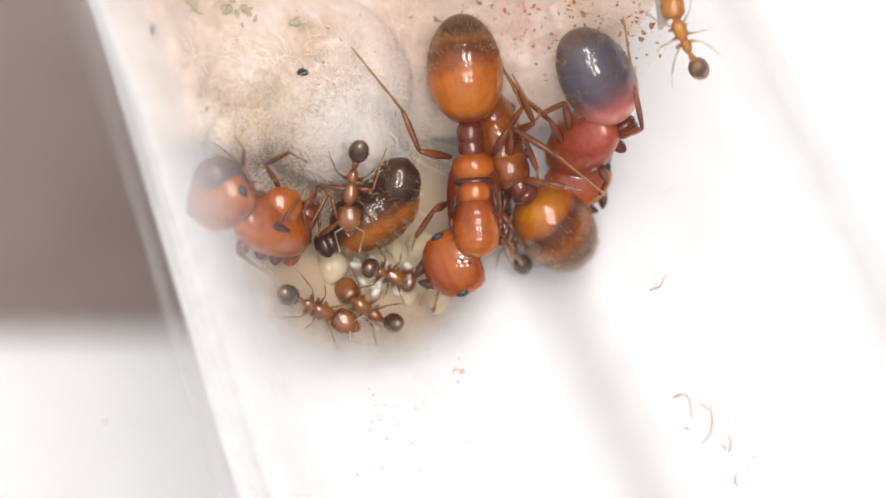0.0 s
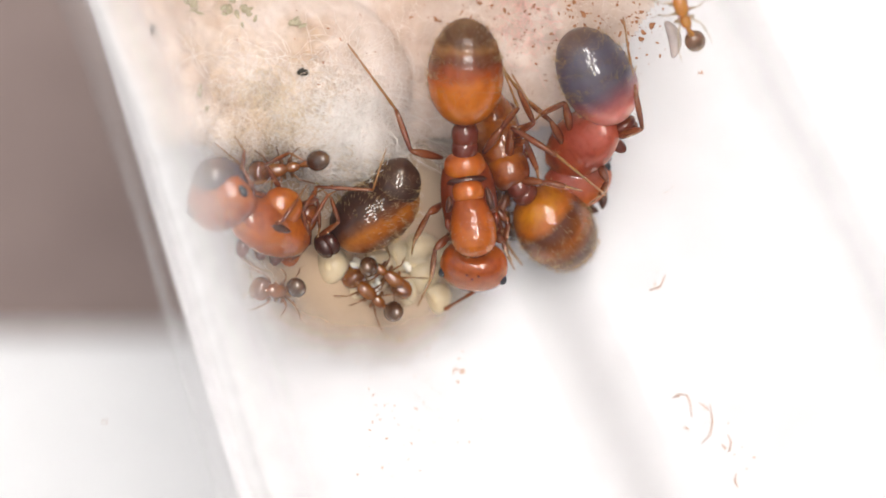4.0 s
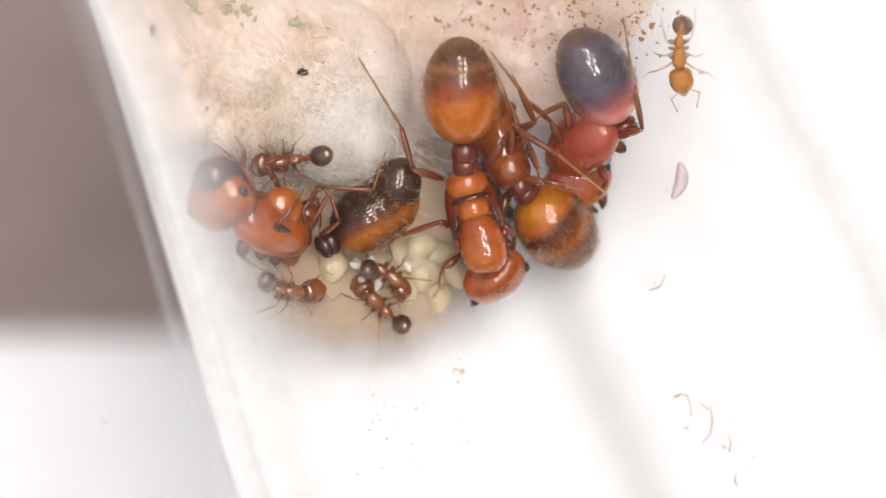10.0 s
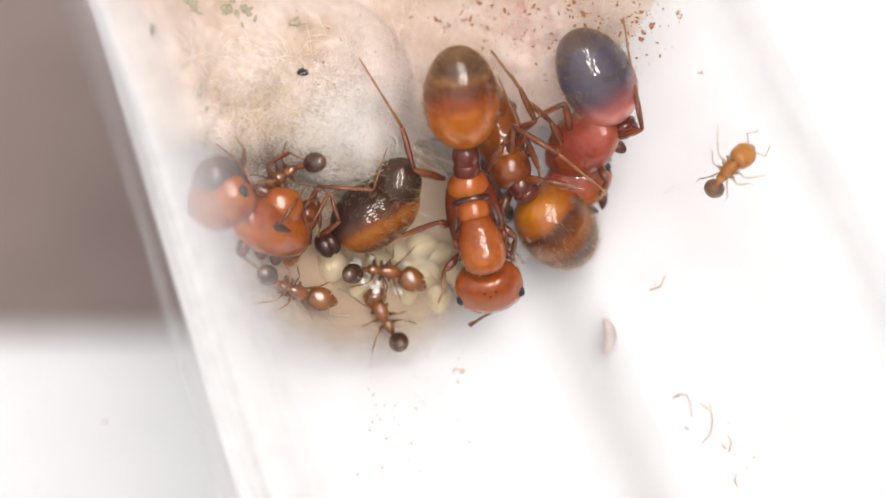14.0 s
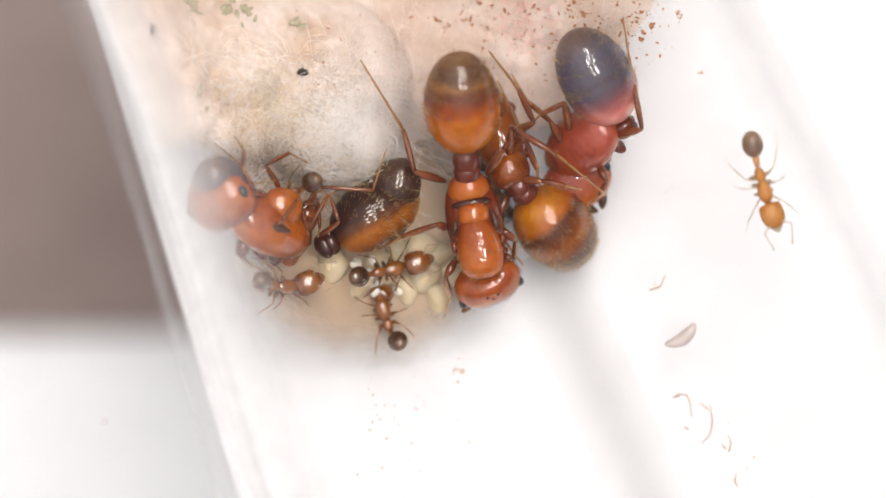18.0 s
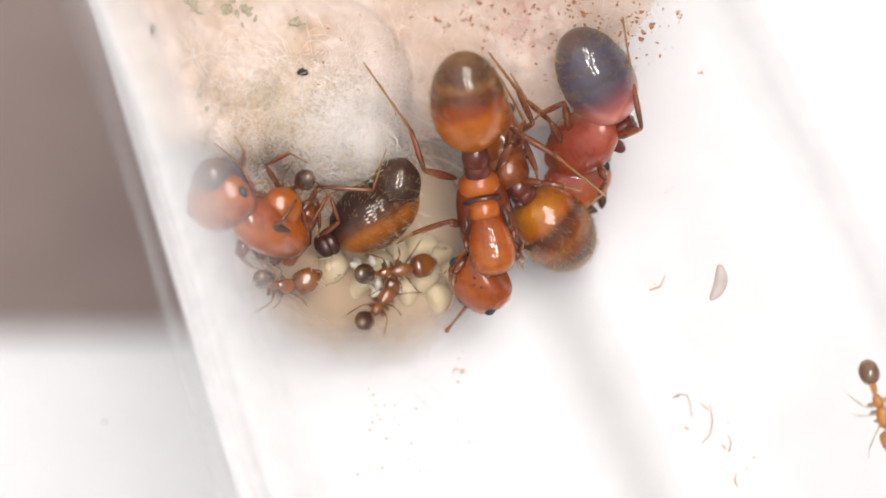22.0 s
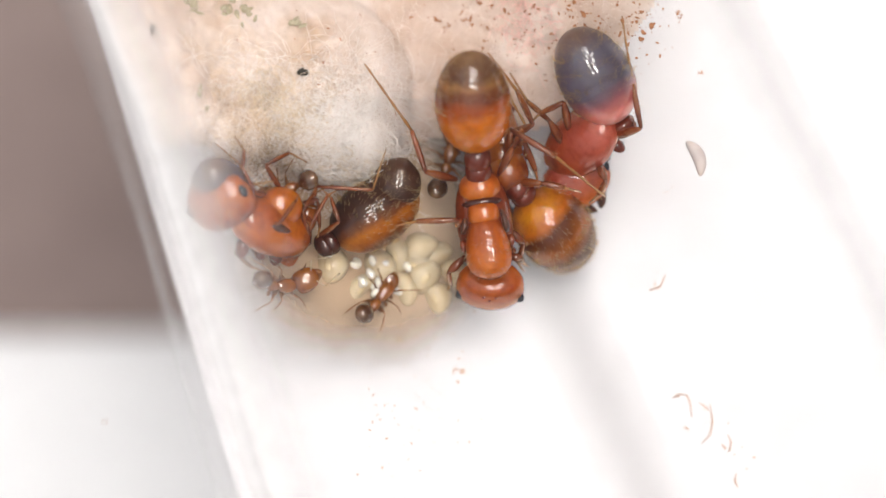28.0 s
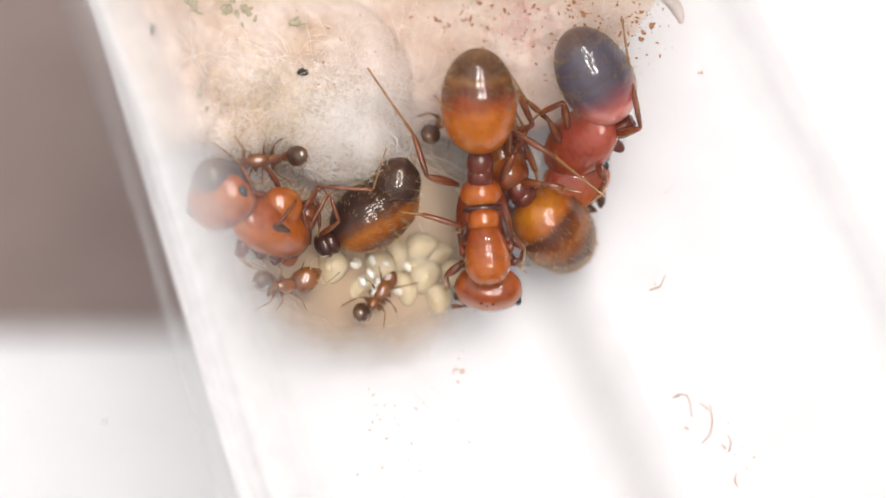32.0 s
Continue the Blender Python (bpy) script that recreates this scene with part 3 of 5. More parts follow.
def sheet(fn, u0, u1, v0, v1, step, cut=0.03):
    nu, nv = int((u1 - u0) / step) + 1, int((v1 - v0) / step) + 1
    verts, faces, idx = [], [], {}
    hs = {(i, j): fn(u0 + i * step, v0 + j * step) for i in range(nu) for j in range(nv)}

    def vert(i, j, top):
        key = (i, j, top)
        if key not in idx:
            u, v = u0 + i * step, v0 + j * step
            z = min(floor_z(u, v) + 0.03, 6.3)
            if top:
                z = min(z + max(hs[i, j], 0.02), 11.5)
            idx[key] = len(verts)
            verts.append(tuple(W(u, v, z)))
        return idx[key]

    def inside(i, j):
        u, v = u0 + i * step, v0 + j * step
        s, off = tube_frame(W(u, v, min(floor_z(u, v), 6.3)))
        return abs(off) < inner_r(s) - 0.25

    used = {(i, j) for i in range(nu - 1) for j in range(nv - 1) if max(hs[i, j], hs[i + 1, j], hs[i, j + 1], hs[i + 1, j + 1]) > cut and inside(i, j) and inside(i + 1, j + 1)}
    for i, j in used:
        ring = [(i, j), (i, j + 1), (i + 1, j + 1), (i + 1, j)]
        faces.append(tuple(vert(a, b, True) for a, b in ring))
        faces.append(tuple(vert(a, b, False) for a, b in reversed(ring)))
        for (a, b), (c, d), nb in ((ring[0], ring[1], (i - 1, j)), (ring[1], ring[2], (i, j + 1)), (ring[2], ring[3], (i + 1, j)), (ring[3], ring[0], (i, j - 1))):
            if nb not in used:
                faces.append((vert(c, d, True), vert(a, b, True), vert(a, b, False), vert(c, d, False)))
    return verts, faces


def cotton_top(u, v):
    return min(floor_z(u, v) + max(low_cotton(u, v), tuft(u, v)), 9.0)


def wisp(rng, u, v, length, curl, lift, rad):
    """A loose curling fibre over the cotton."""
    a, turn = rng.uniform(0, 2 * math.pi), rng.gauss(0, curl)
    pts = []
    for i in range(9):
        z = cotton_top(u, v) + 0.02 + lift * math.sin(math.pi * i / 8) * rng.uniform(0.6, 1.2)
        pts.append(W(u, v, z))
        u += math.cos(a) * length / 8
        v += math.sin(a) * length / 8
        a += turn / 8 + rng.gauss(0, 0.18)
    return limb(pts, [rad * 0.8] + [rad] * 7 + [rad * 0.5], 3)


def build_cotton():
    rng = random.Random(11)
    plug = thing("cotton_plug", Matrix(), "soiled white cotton wool plug packed in the tube", "cotton wool")
    part("packed_cotton", sheet(low_cotton, 150, 1200, -420, 350, 7), M_COTTON_DIRTY, plug, "beige damp soiled cotton")
    part("tuft", sheet(tuft, 210, 745, -120, 345, 5), M_COTTON, plug, "fluffy white cotton tuft")
    white, stained, low = [], [], []
    for i in range(1500):
        u, v = (rng.uniform(380, 730), 325 - 230 * rng.random() ** 1.6) if i % 2 else (rng.gauss(630, 45), rng.gauss(245, 45))
        if tuft(u, v) > 0.25:
            white.append(wisp(rng, u, v, rng.uniform(60, 170), 3.4, rng.uniform(0.03, 0.20), rng.uniform(0.004, 0.007)))
    for _ in range(240):
        u, v = rng.gauss(482, 40), rng.gauss(208, 46)
        if tuft(u, v) > 0.1:
            stained.append(wisp(rng, u, v, rng.uniform(50, 140), 3.6, rng.uniform(0.04, 0.30), rng.uniform(0.004, 0.008)))
    for _ in range(420):
        u, v = rng.uniform(620, 1150), rng.uniform(-10, 230)
        if low_cotton(u, v) > 0.2:
            low.append(wisp(rng, u, v, rng.uniform(20, 60), 2.0, 0.04, rng.uniform(0.002, 0.004)))
    brown, loops = [], []
    # soiled strands; their brown also paints in the shadow below the tuft
    for _ in range(260):
        u, v = rng.gauss(490, 45), rng.gauss(280, 20)
        if low_cotton(u, v) > 0.02 or tuft(u, v) > 0.02:
            brown.append(wisp(rng, u, v, rng.uniform(20, 60), 2.4, rng.uniform(0.03, 0.15), rng.uniform(0.004, 0.008)))
    gold = []
    for i in range(520):
        u = rng.uniform(455, 728)
        v = 318 - 0.0042 * (u - 640) ** 2 + rng.gauss(-14, 22)
        r, a0, sq = rng.uniform(7, 30), rng.uniform(0, 6.28), rng.uniform(0.4, 1.0)
        top = cotton_top(u, v - 18)
        z = top - abs(rng.gauss(0, 0.35)) + 0.08
        arc = rng.uniform(2.6, 5.4)
        ring = [W(u + r * math.cos(a0 + arc * j / 12), v + sq * r * math.sin(a0 + arc * j / 12), z + 0.18 * math.sin(a0 + j * 0.8)) for j in range(13)]
        (gold if rng.random() < 0.22 else loops).append(limb(ring, [rng.uniform(0.005, 0.009)] * 13, 3))
    tagged(part("golden_loops", joined(gold), M_FIBRE_Y, plug, "yellowish tangled fibres"), kind="stuff")
    pink = []
    for _ in range(130):
        u, v = rng.gauss(930, 26), rng.gauss(40, 34)
        if low_cotton(u, v) > 0.2:
            pink.append(wisp(rng, u, v, rng.uniform(20, 50), 2.0, 0.04, rng.uniform(0.006, 0.012)))
    tagged(part("pink_fibres", joined(pink), M_PINK, plug, "pink-stained fibres"), kind="stuff")
    tagged(part("brown_fibres", joined(brown), M_FIBRE_B, plug, "brown soiled fibres, with shade put into the colour"), kind="stuff")
    tagged(part("loose_loops", joined(loops), M_FIBRE, plug), kind="stuff")
    for name, shapes, mat in (("fibres", white, M_FIBRE), ("stained_fibres", stained, M_FIBRE_Y), ("flat_fibres", low, M_FIBRE)):
        tagged(part(name, joined(shapes), mat, plug), kind="stuff")
    return plug


build_cotton()


def damp(u, v):
    h = max(hump(u, v, 655, 460, 245, 205, 1.0), hump(u, v, 740, 400, 150, 130, 1.0), hump(u, v, 560, 390, 190, 120, 1.0), hump(u, v, 770, 320, 140, 160, 1.0), hump(u, v, 560, 520, 200, 140, 1.0))
    return 0.05 * h + 0.012 * fluff(u, v, 40, 6.0) if h > 0.02 else 0.0


solo("damp_film", sheet(damp, 370, 930, 160, 690, 8, 0.012), M_DAMP_SHADE, Matrix(), "thin yellowish damp film on the tube floor, with painted shade", "film", kind="stuff")


# ---- ants ----
def foot_shape(pts, r):
    """Tarsus: a chain of small joints."""
    out, rad, pp = [], [], []
    n = 8
    for i in range(n + 1):
        t = i / n
        k = t * (len(pts) - 1)
        a = min(int(k), len(pts) - 2)
        pp.append(Vector(pts[a]).lerp(Vector(pts[a + 1]), k - a))
        rad.append(r * (1 - 0.45 * t) * (1.15 if i % 2 else 0.8))
    return limb(pp, rad, 6)


def leg_of(ant, hip, knee, ankle, toe, r, mat, foot_mat, name="leg"):
    """hip, knee, ankle, toe in the world (mm). The leg's origin is the hip, its y axis points to the toe in plan."""
    inv = ant.matrix_basis.inverted()
    m = aim(hip, toe)
    li = m.inverted()
    loc = [li @ (Vector(p) * MM) / MM for p in (hip, knee, ankle, toe)]
    h, k, a, t = loc
    leg = part(name, spindle(h, k, r * 0.7, r * 1.45, r * 0.65, 0.05), mat, ant, m=inv @ m)
    part("tibia", spindle(k, a, r * 0.62, r * 1.0, r * 0.7, 0.03), mat, leg)
    if r > 0.06:
        rng = random.Random(int(hip.x * 1000))
        out = []
        for i in range(34):
            p = k.lerp(a, rng.uniform(0.1, 1.0))
            d = (Vector((rng.gauss(0, 1), rng.gauss(0, 1), rng.gauss(0, 1))).normalized() + (a - k).normalized() * 0.7).normalized()
            out.append(limb([p, p + d * r * 1.2, p + d * r * 2.4], [0.005, 0.004, 0.001], 3))
        part("bristles", joined(out), M_HAIR, leg, "short pale bristles")
    part("tarsus", foot_shape([a, a.lerp(t, 0.5) + Vector((0, 0, 0.05)), t], r * 0.5), foot_mat, leg)
    return leg


def antenna_of(head, root, elbow, tip, r, mat):
    """An elbowed feeler in the head's space (mm)."""
    root, elbow, tip = Vector(root), Vector(elbow), Vector(tip)
    d = (elbow - root).normalized()
    an = part("antenna", spindle((0, 0, 0), elbow - root, r * 0.7, r * 0.9, r, 0.03), mat, head, m=Matrix.Translation(root * MM))
    e, t = elbow - root, tip - root
    pts = [e.lerp(t, i / 10) for i in range(11)]
    rad = [r * (0.75 if i % 2 else 0.6) * (1 + 0.9 * max(0, i - 6) / 4) for i in range(11)]
    part("feeler_club", limb(pts, rad, 7), mat, an)
    return an


QUEEN = dict(meso=3.0, gl=2.86, gw=1.86, gh=1.75, head=1.42, hw=1.72, hh=1.15, waist=0.78)
WORKER = dict(meso=0.92, gl=0.66, gw=0.52, gh=0.46, head=0.65, hw=0.60, hh=0.46, waist=0.30)


def head_parts(ant, m, d, mat, leg_mat, queen, feelers):
    L, w, h = d["head"], d["hw"], d["hh"]
    prof = []
    for t, k in ((0, 0.30), (0.025, 0.62), (0.08, 0.84), (0.2, 0.96), (0.4, 1.0), (0.58, 0.98), (0.74, 0.88), (0.86, 0.70), (0.95, 0.45), (1.0, 0.12)):
        prof.append((t * L, w / 2 * k, h / 2 * (k ** 0.8) * (1 - 0.25 * t), 0.03 * L * math.sin(3 * t)))
    head = part("head", loft(prof, 26), mat, ant, m=m)
    for sx in (-1, 1):
        es = 0.155 if queen else 0.10
        part("eye", egg(es * L * 1.7, es * w * 0.9, es * L * 1.5, n=14, y0=-es * L * 0.85), M_EYE, head, "small black compound eye", m=pose(sx * w * 0.42 * MM, L * 0.52 * MM, h * 0.16 * MM, 0, sx * 40, 0))
        part("mandible", spindle((0, 0, 0), (-sx * 0.20 * L, 0.26 * L, -0.05 * L), 0.07 * L, 0.085 * L, 0.02 * L, 0, 8, 6), M_JOINT if queen else leg_mat, head, m=pose(sx * 0.20 * w * MM, L * 0.90 * MM, -0.08 * h * MM))
    if queen:
        for ox, oy in ((0, 0.30), (-0.085, 0.20), (0.085, 0.20)):
            part("ocellus", egg(0.075, 0.075, 0.06, rings=6, n=10, y0=-0.037), M_WAIST, head, m=pose(ox * w * MM, oy * L * MM, h * 0.485 * MM))
    for (ex, ey, ez), (tx, ty, tz), sx in feelers:
        antenna_of(head, (sx * 0.17 * w, L * 0.78, h * 0.20), (ex, ey, ez), (tx, ty, tz), 0.050 if queen else 0.020, M_LEG if queen else M_TARSUS_W)
    return head


FEEL_Q = (((-1.0, 1.35, 0.2), (-0.7, 2.6, -0.3), -1), ((1.0, 1.35, 0.2), (0.75, 2.5, -0.35), 1))
FEEL_W = (((-0.36, 0.66, 0.18), (-0.22, 1.15, -0.1), -1), ((0.36, 0.66, 0.18), (0.26, 1.12, -0.1), 1))


def make_ant(name, label, group, root, gaster_m, head_m, queen=True, waist=None, fore=0.0, gaster_mat=None, thorax_mat=None, legs=(), waist_mat=None, feelers=None, scale=1.0, seed=1, gscale=(1, 1, 1), back="full", leg_r=0.078, leg_mat=None):
    """root: pose at the mesosoma's back end, y towards the neck. gaster_m, head_m: poses in the root's space."""
    d = {k: v * scale for k, v in (QUEEN if queen else WORKER).items()}
    if waist:
        d["waist"] = waist
    body = thorax_mat or (M_THORAX if queen else M_WORKER)
    leg_mat = leg_mat or (M_LEG if queen else M_LEG_W)
    ant = thing(name, root, label, "ant", group)
    L = d["meso"]
    k = scale
    if queen:
        if back != "smooth":
            part("propodeum", egg((1.04 - fore) * k, 1.06 * k, 1.04 * k, 0.5, y0=(-0.14 + fore) * k, bend=0.02, power=0.32), body, ant, m=pose(0, 0, -0.14 * k * MM))
        if back == "full":
            part("pleuron", egg(2.56 * k, 1.42 * k, 1.12 * k, 0.5, y0=0.08 * k, power=0.34, rings=18, n=26), M_PLEURON, ant, "dark red side plates", m=pose(0, 0, -0.26 * k * MM))
            part("scutellum", plate(((0.84, 0.05), (0.86, 0.22), (0.92, 0.33), (1.02, 0.385), (1.14, 0.40), (1.26, 0.385), (1.33, 0.35), (1.36, 0.30)), k), body, ant, "smooth orange plate", m=pose(0, 0, 0.17 * k * MM))
            part("scutum", plate(((1.30, 0.30), (1.35, 0.375), (1.44, 0.42), (1.62, 0.485), (1.85, 0.545), (2.10, 0.575), (2.32, 0.565), (2.50, 0.51), (2.63, 0.41), (2.71, 0.28), (2.745, 0.15), (2.755, 0.04)), k), body, ant, "large glossy orange pear-shaped back plate", m=pose(0, 0, 0.12 * k * MM))
            part("pronotum", egg(0.60 * k, 0.90 * k, 0.85 * k, 0.5, y0=2.18 * k), M_PLEURON, ant, m=pose(0, 0, -0.24 * k * MM))
            part("suture", egg(0.28 * k, 1.04 * k, 0.80 * k, y0=0.72 * k, rings=6, n=24), M_PLUM, ant, "dark groove between back plates", m=pose(0, 0, 0.03 * k * MM))
            for sx in (-1, 1):
                part("wing_scar", egg(0.46 * k, 0.20 * k, 0.30 * k, y0=1.16 * k, lumps=0.4, seed=sx), M_JOINT, ant, "dark scar where a wing was shed", m=pose(sx * 0.50 * k * MM, 0, 0.16 * k * MM))
        else:
            part("pleuron", egg(2.55 * k, (1.62 if back == "smooth" else 1.24) * k, 1.30 * k, 0.5, y0=0.15 * k, power=0.44, rings=22, n=30, lumps=0.05, seed=seed), body, ant, "smooth rounded flank", m=pose(0, 0, -0.10 * k * MM))
            if back == "slim":
                part("scutum", plate(((1.10, 0.20), (1.2, 0.32), (1.5, 0.44), (2.0, 0.50), (2.4, 0.42), (2.62, 0.24), (2.70, 0.05)), k), body, ant, "glossy back plate", m=pose(0, 0, 0.16 * k * MM))
    else:
        part("propodeum", egg(0.42 * k, 0.26 * k, 0.26 * k, y0=0.0), body, ant, m=pose(0, 0, -0.01 * MM))
        part("mesonotum", egg(0.62 * k, 0.36 * k, 0.34 * k, 0.6, y0=0.30 * k), body, ant, m=pose(0, 0, 0.03 * MM))
        part("neck", egg(0.16 * k, 0.14 * k, 0.14 * k, y0=0.83 * k, n=10, rings=8), body, ant)
    if queen:
        for sx in (-1, 1):
            if back == "full":
                part("tegula", egg(0.30 * k, 0.17 * k, 0.20 * k, y0=1.72 * k), M_PLEURON, ant, "small side plate", m=pose(sx * 0.60 * k * MM, 0, 0.06 * k * MM))
            for cy, cx, cl in ((2.15, 0.28, 0.50), (1.45, 0.30, 0.42), (0.85, 0.28, 0.46)):
                part("coxa", egg(cl * k, 0.34 * k, 0.34 * k, 0.4, n=14, rings=10), M_WAIST, ant, "red-brown leg base", m=pose(sx * cx * k * MM, cy * k * MM, -0.52 * k * MM, -35, 0, -sx * 95))
    else:
        for sx in (-1, 1):
            for cy in (0.70, 0.46, 0.26):
                part("coxa", egg(0.22 * k, 0.11 * k, 0.11 * k, 0.4, n=8, rings=6), leg_mat, ant, m=pose(sx * 0.07 * k * MM, cy * k * MM, -0.12 * k * MM, -30, 0, -sx * 95))
    if queen and back == "full":
        part("back_hairs", bristles(1.45 * k, 1.16 * k, 1.06 * k, 130, 0.10 * k, (0.1, 0.25, 0.4, 0.55, 0.7, 0.85, 0.95), seed + 40, 0.6), M_HAIR, ant, "sparse golden hairs on the back", m=pose(0, 1.30 * k * MM, 0.12 * k * MM))
    # waist nodes swing with the gaster
    gm = part("gaster", egg(d["gl"] * gscale[0], d["gw"] * gscale[1], d["gh"] * gscale[2], 0.46, rings=44 if queen else 20, n=32 if queen else 20, y0=d["waist"] * 0.94, power=0.49, grooves=(0.50, 0.68, 0.83) if queen else (0.55, 0.75)), gaster_mat or (M_GASTER if queen else M_GASTER_W), ant, m=gaster_m)
    wm = waist_mat or (M_WAIST if queen else body)
    ws = d["waist"]
    ww = 0.70 * k if queen else 0.30 * k
    part("petiole", egg(ws * 0.70, ww * (0.96 if queen else 0.5), ww * (0.9 if queen else 0.6), 0.6, y0=0.0, n=16, rings=18, grooves=(0.35, 0.6, 0.8) if queen else ()), wm, gm)
    part("postpetiole", egg(ws * 0.72, ww * (0.98 if queen else 0.6), ww * (0.95 if queen else 0.6), 0.5, y0=ws * 0.36, n=16, rings=18, grooves=(0.3, 0.5, 0.72) if queen else ()), wm, gm)
    if queen:
        for ry, rw in ((0.30, 0.86), (0.44, 0.80), (0.58, 0.84), (0.74, 0.92)):
            part("waist_ring", egg(ws * 0.20, ww * rw, ww * rw * 0.95, y0=ws * (ry - 0.02), rings=6, n=20), wm, gm)
    part("hairs", bristles(d["gl"] * gscale[0], d["gw"] * gscale[1], d["gh"] * gscale[2], 700 if queen else 22, 0.105 if queen else 0.05, (0.25, 0.38, 0.50, 0.51, 0.52, 0.66, 0.67, 0.81, 0.82, 0.9), seed, 0.46), M_HAIR, gm, "fine pale bristles", m=pose(0, ws * 0.94 * MM, 0))
    head = head_parts(ant, head_m, d, M_HEAD if queen and thorax_mat is None else body, leg_mat, queen, feelers if feelers is not None else (FEEL_Q if queen else FEEL_W))
    made = []
    for hip, knee, ankle, toe in legs:
        made.append(leg_of(ant, hip, knee, ankle, toe, (leg_r if queen else 0.018) * k, leg_mat, M_TARSUS if queen else M_TARSUS_W))
    return dict(root=ant, gaster=gm, head=head, legs=made, d=d)


def rel(root, base, target, roll=0.0):
    """Pose in the root's space of a part at base (mm, root space) pointing to the world place target (mm)."""
    b = root @ (Vector(base) * MM) / MM
    return root.inverted() @ aim(b, target, roll)


def spot(root, p):
    return root @ (Vector(p) * MM) / MM


def spread_legs(root, s=1.0, queen=False, jitter=0.0, seed=0):
    """Six legs in a standing pose round the mesosoma, in the world (mm)."""
    rng = random.Random(seed)
    k = s * (2.6 if queen else 0.82)
    L = QUEEN["meso"] if queen else WORKER["meso"] * s
    out = []
    for sx in (-1, 1):
        for hy, ky, ay, ty in ((0.78, 0.34, 0.62, 0.86), (0.52, 0.02, 0.02, -0.04), (0.32, -0.30, -0.62, -0.92)):
            j = rng.uniform(-jitter, jitter)
            y = hy * L
            pts = [(sx * 0.12 * k, y, -0.10 * k), (sx * 0.46 * k, y + (ky + j) * 0.75 * k, 0.16 * k), (sx * 0.72 * k, y + (ay + j) * k, -0.14 * k), (sx * 0.86 * k, y + (ty + j * 1.3) * 1.1 * k, -0.30 * k)]
            out.append([spot(root, p) for p in pts])
    return out


def px_legs(*legs):
    return [[W(*p) for p in leg] for leg in legs]


# ---- queens ----
QG = "queen ants by the cotton"
QL = "large glossy orange-brown queen ant "
QA_NECK, QA_BASE, QA_WAIST = (0, 2.60, -0.38), (0, 0.05, -0.05), (0, 0.45, -0.02)
Q_GC, Q_HC = 1.03 + 1.36, 0.80         # waist to gaster's middle, neck to head's middle


def queen_root(b, n, zb, zn, roll=0.0):
    return aim(W(*b, zb), W(*n, zn), roll)


def qa_root(t, pu, pv, su, sv):
    """Pose of the middle queen from its waist node (pu, pv) and its back plate's front (su, sv)."""
    b = (pu + 0.17 * (su - pu), pv + 0.17 * (sv - pv))
    return aim(W(*b, 2.35), W(su, sv, 2.45))


qa0 = qa_root(0, 833, 225, 845, 438)
QA = make_ant("queen_ant", QL + "standing over the others", QG, qa0, rel(qa0, QA_WAIST, reach(spot(qa0, QA_WAIST), 818, 120, Q_GC, 1)), rel(qa0, QA_NECK, reach(spot(qa0, QA_NECK), 786, 474, Q_HC)), seed=3, waist=1.1, fore=0.22, gscale=(0.96, 1.02, 1.02),
              legs=px_legs(((798, 278, 2.2), (742, 268, 2.7), (713, 197, 2.7), (622, 84, 2.9)),
                           ((790, 360, 2.1), (768, 372, 2.6), (736, 420, 1.9), (728, 445, 1.5)),
                           ((800, 415, 2.1), (775, 440, 2.3), (768, 490, 1.5), (742, 540, 0.4)),
                           ((872, 275, 2.2), (900, 228, 2.6), (925, 190, 2.2), (885, 110, 1.7)),
                           ((882, 370, 2.0), (905, 400, 2.0), (893, 440, 1.4), (905, 465, 0.8)),
                           ((880, 420, 2.0), (895, 432, 2.0), (900, 455, 1.0), (912, 480, 0.4))),
              feelers=(((-0.25, 1.65, 0.15), (-0.20, 2.35, 0.0), -1), ((0.25, 1.65, 0.15), (0.20, 2.35, 0.0), 1)))

qb0 = queen_root((907, 320), (866, 200), 2.0, 1.35)
QB = make_ant("queen_ant", QL + "tucked under another queen", QG, qb0, rel(qb0, QA_BASE, reach(spot(qb0, QA_BASE), 981, 401, 1.95)), rel(qb0, QA_NECK, W(850, 170, 0.1)), seed=5,
              gscale=(0.90, 1.04, 1.08), feelers=(), thorax_mat=M_THORAX_B, gaster_mat=M_GASTER_B, back="slim", leg_r=0.085,
              legs=px_legs(((900, 300, 1.5), (905, 226, 2.9), (985, 275, 3.1), (1074, 347, 2.3)),
                           ((905, 320, 1.6), (960, 322, 2.3), (1000, 330, 2.3), (1030, 338, 1.9)),
                           ((885, 250, 1.4), (945, 218, 2.6), (918, 160, 2.0), (866, 92, 1.4)),
                           ((890, 260, 1.4), (930, 250, 2.7), (950, 300, 2.3), (955, 330, 1.6)),
                           ((905, 330, 1.2), (880, 385, 1.3), (895, 430, 0.8), (925, 470, 0.4))))

qc0 = queen_root((1084, 214), (1008, 266), 2.7, 1.35, 15)
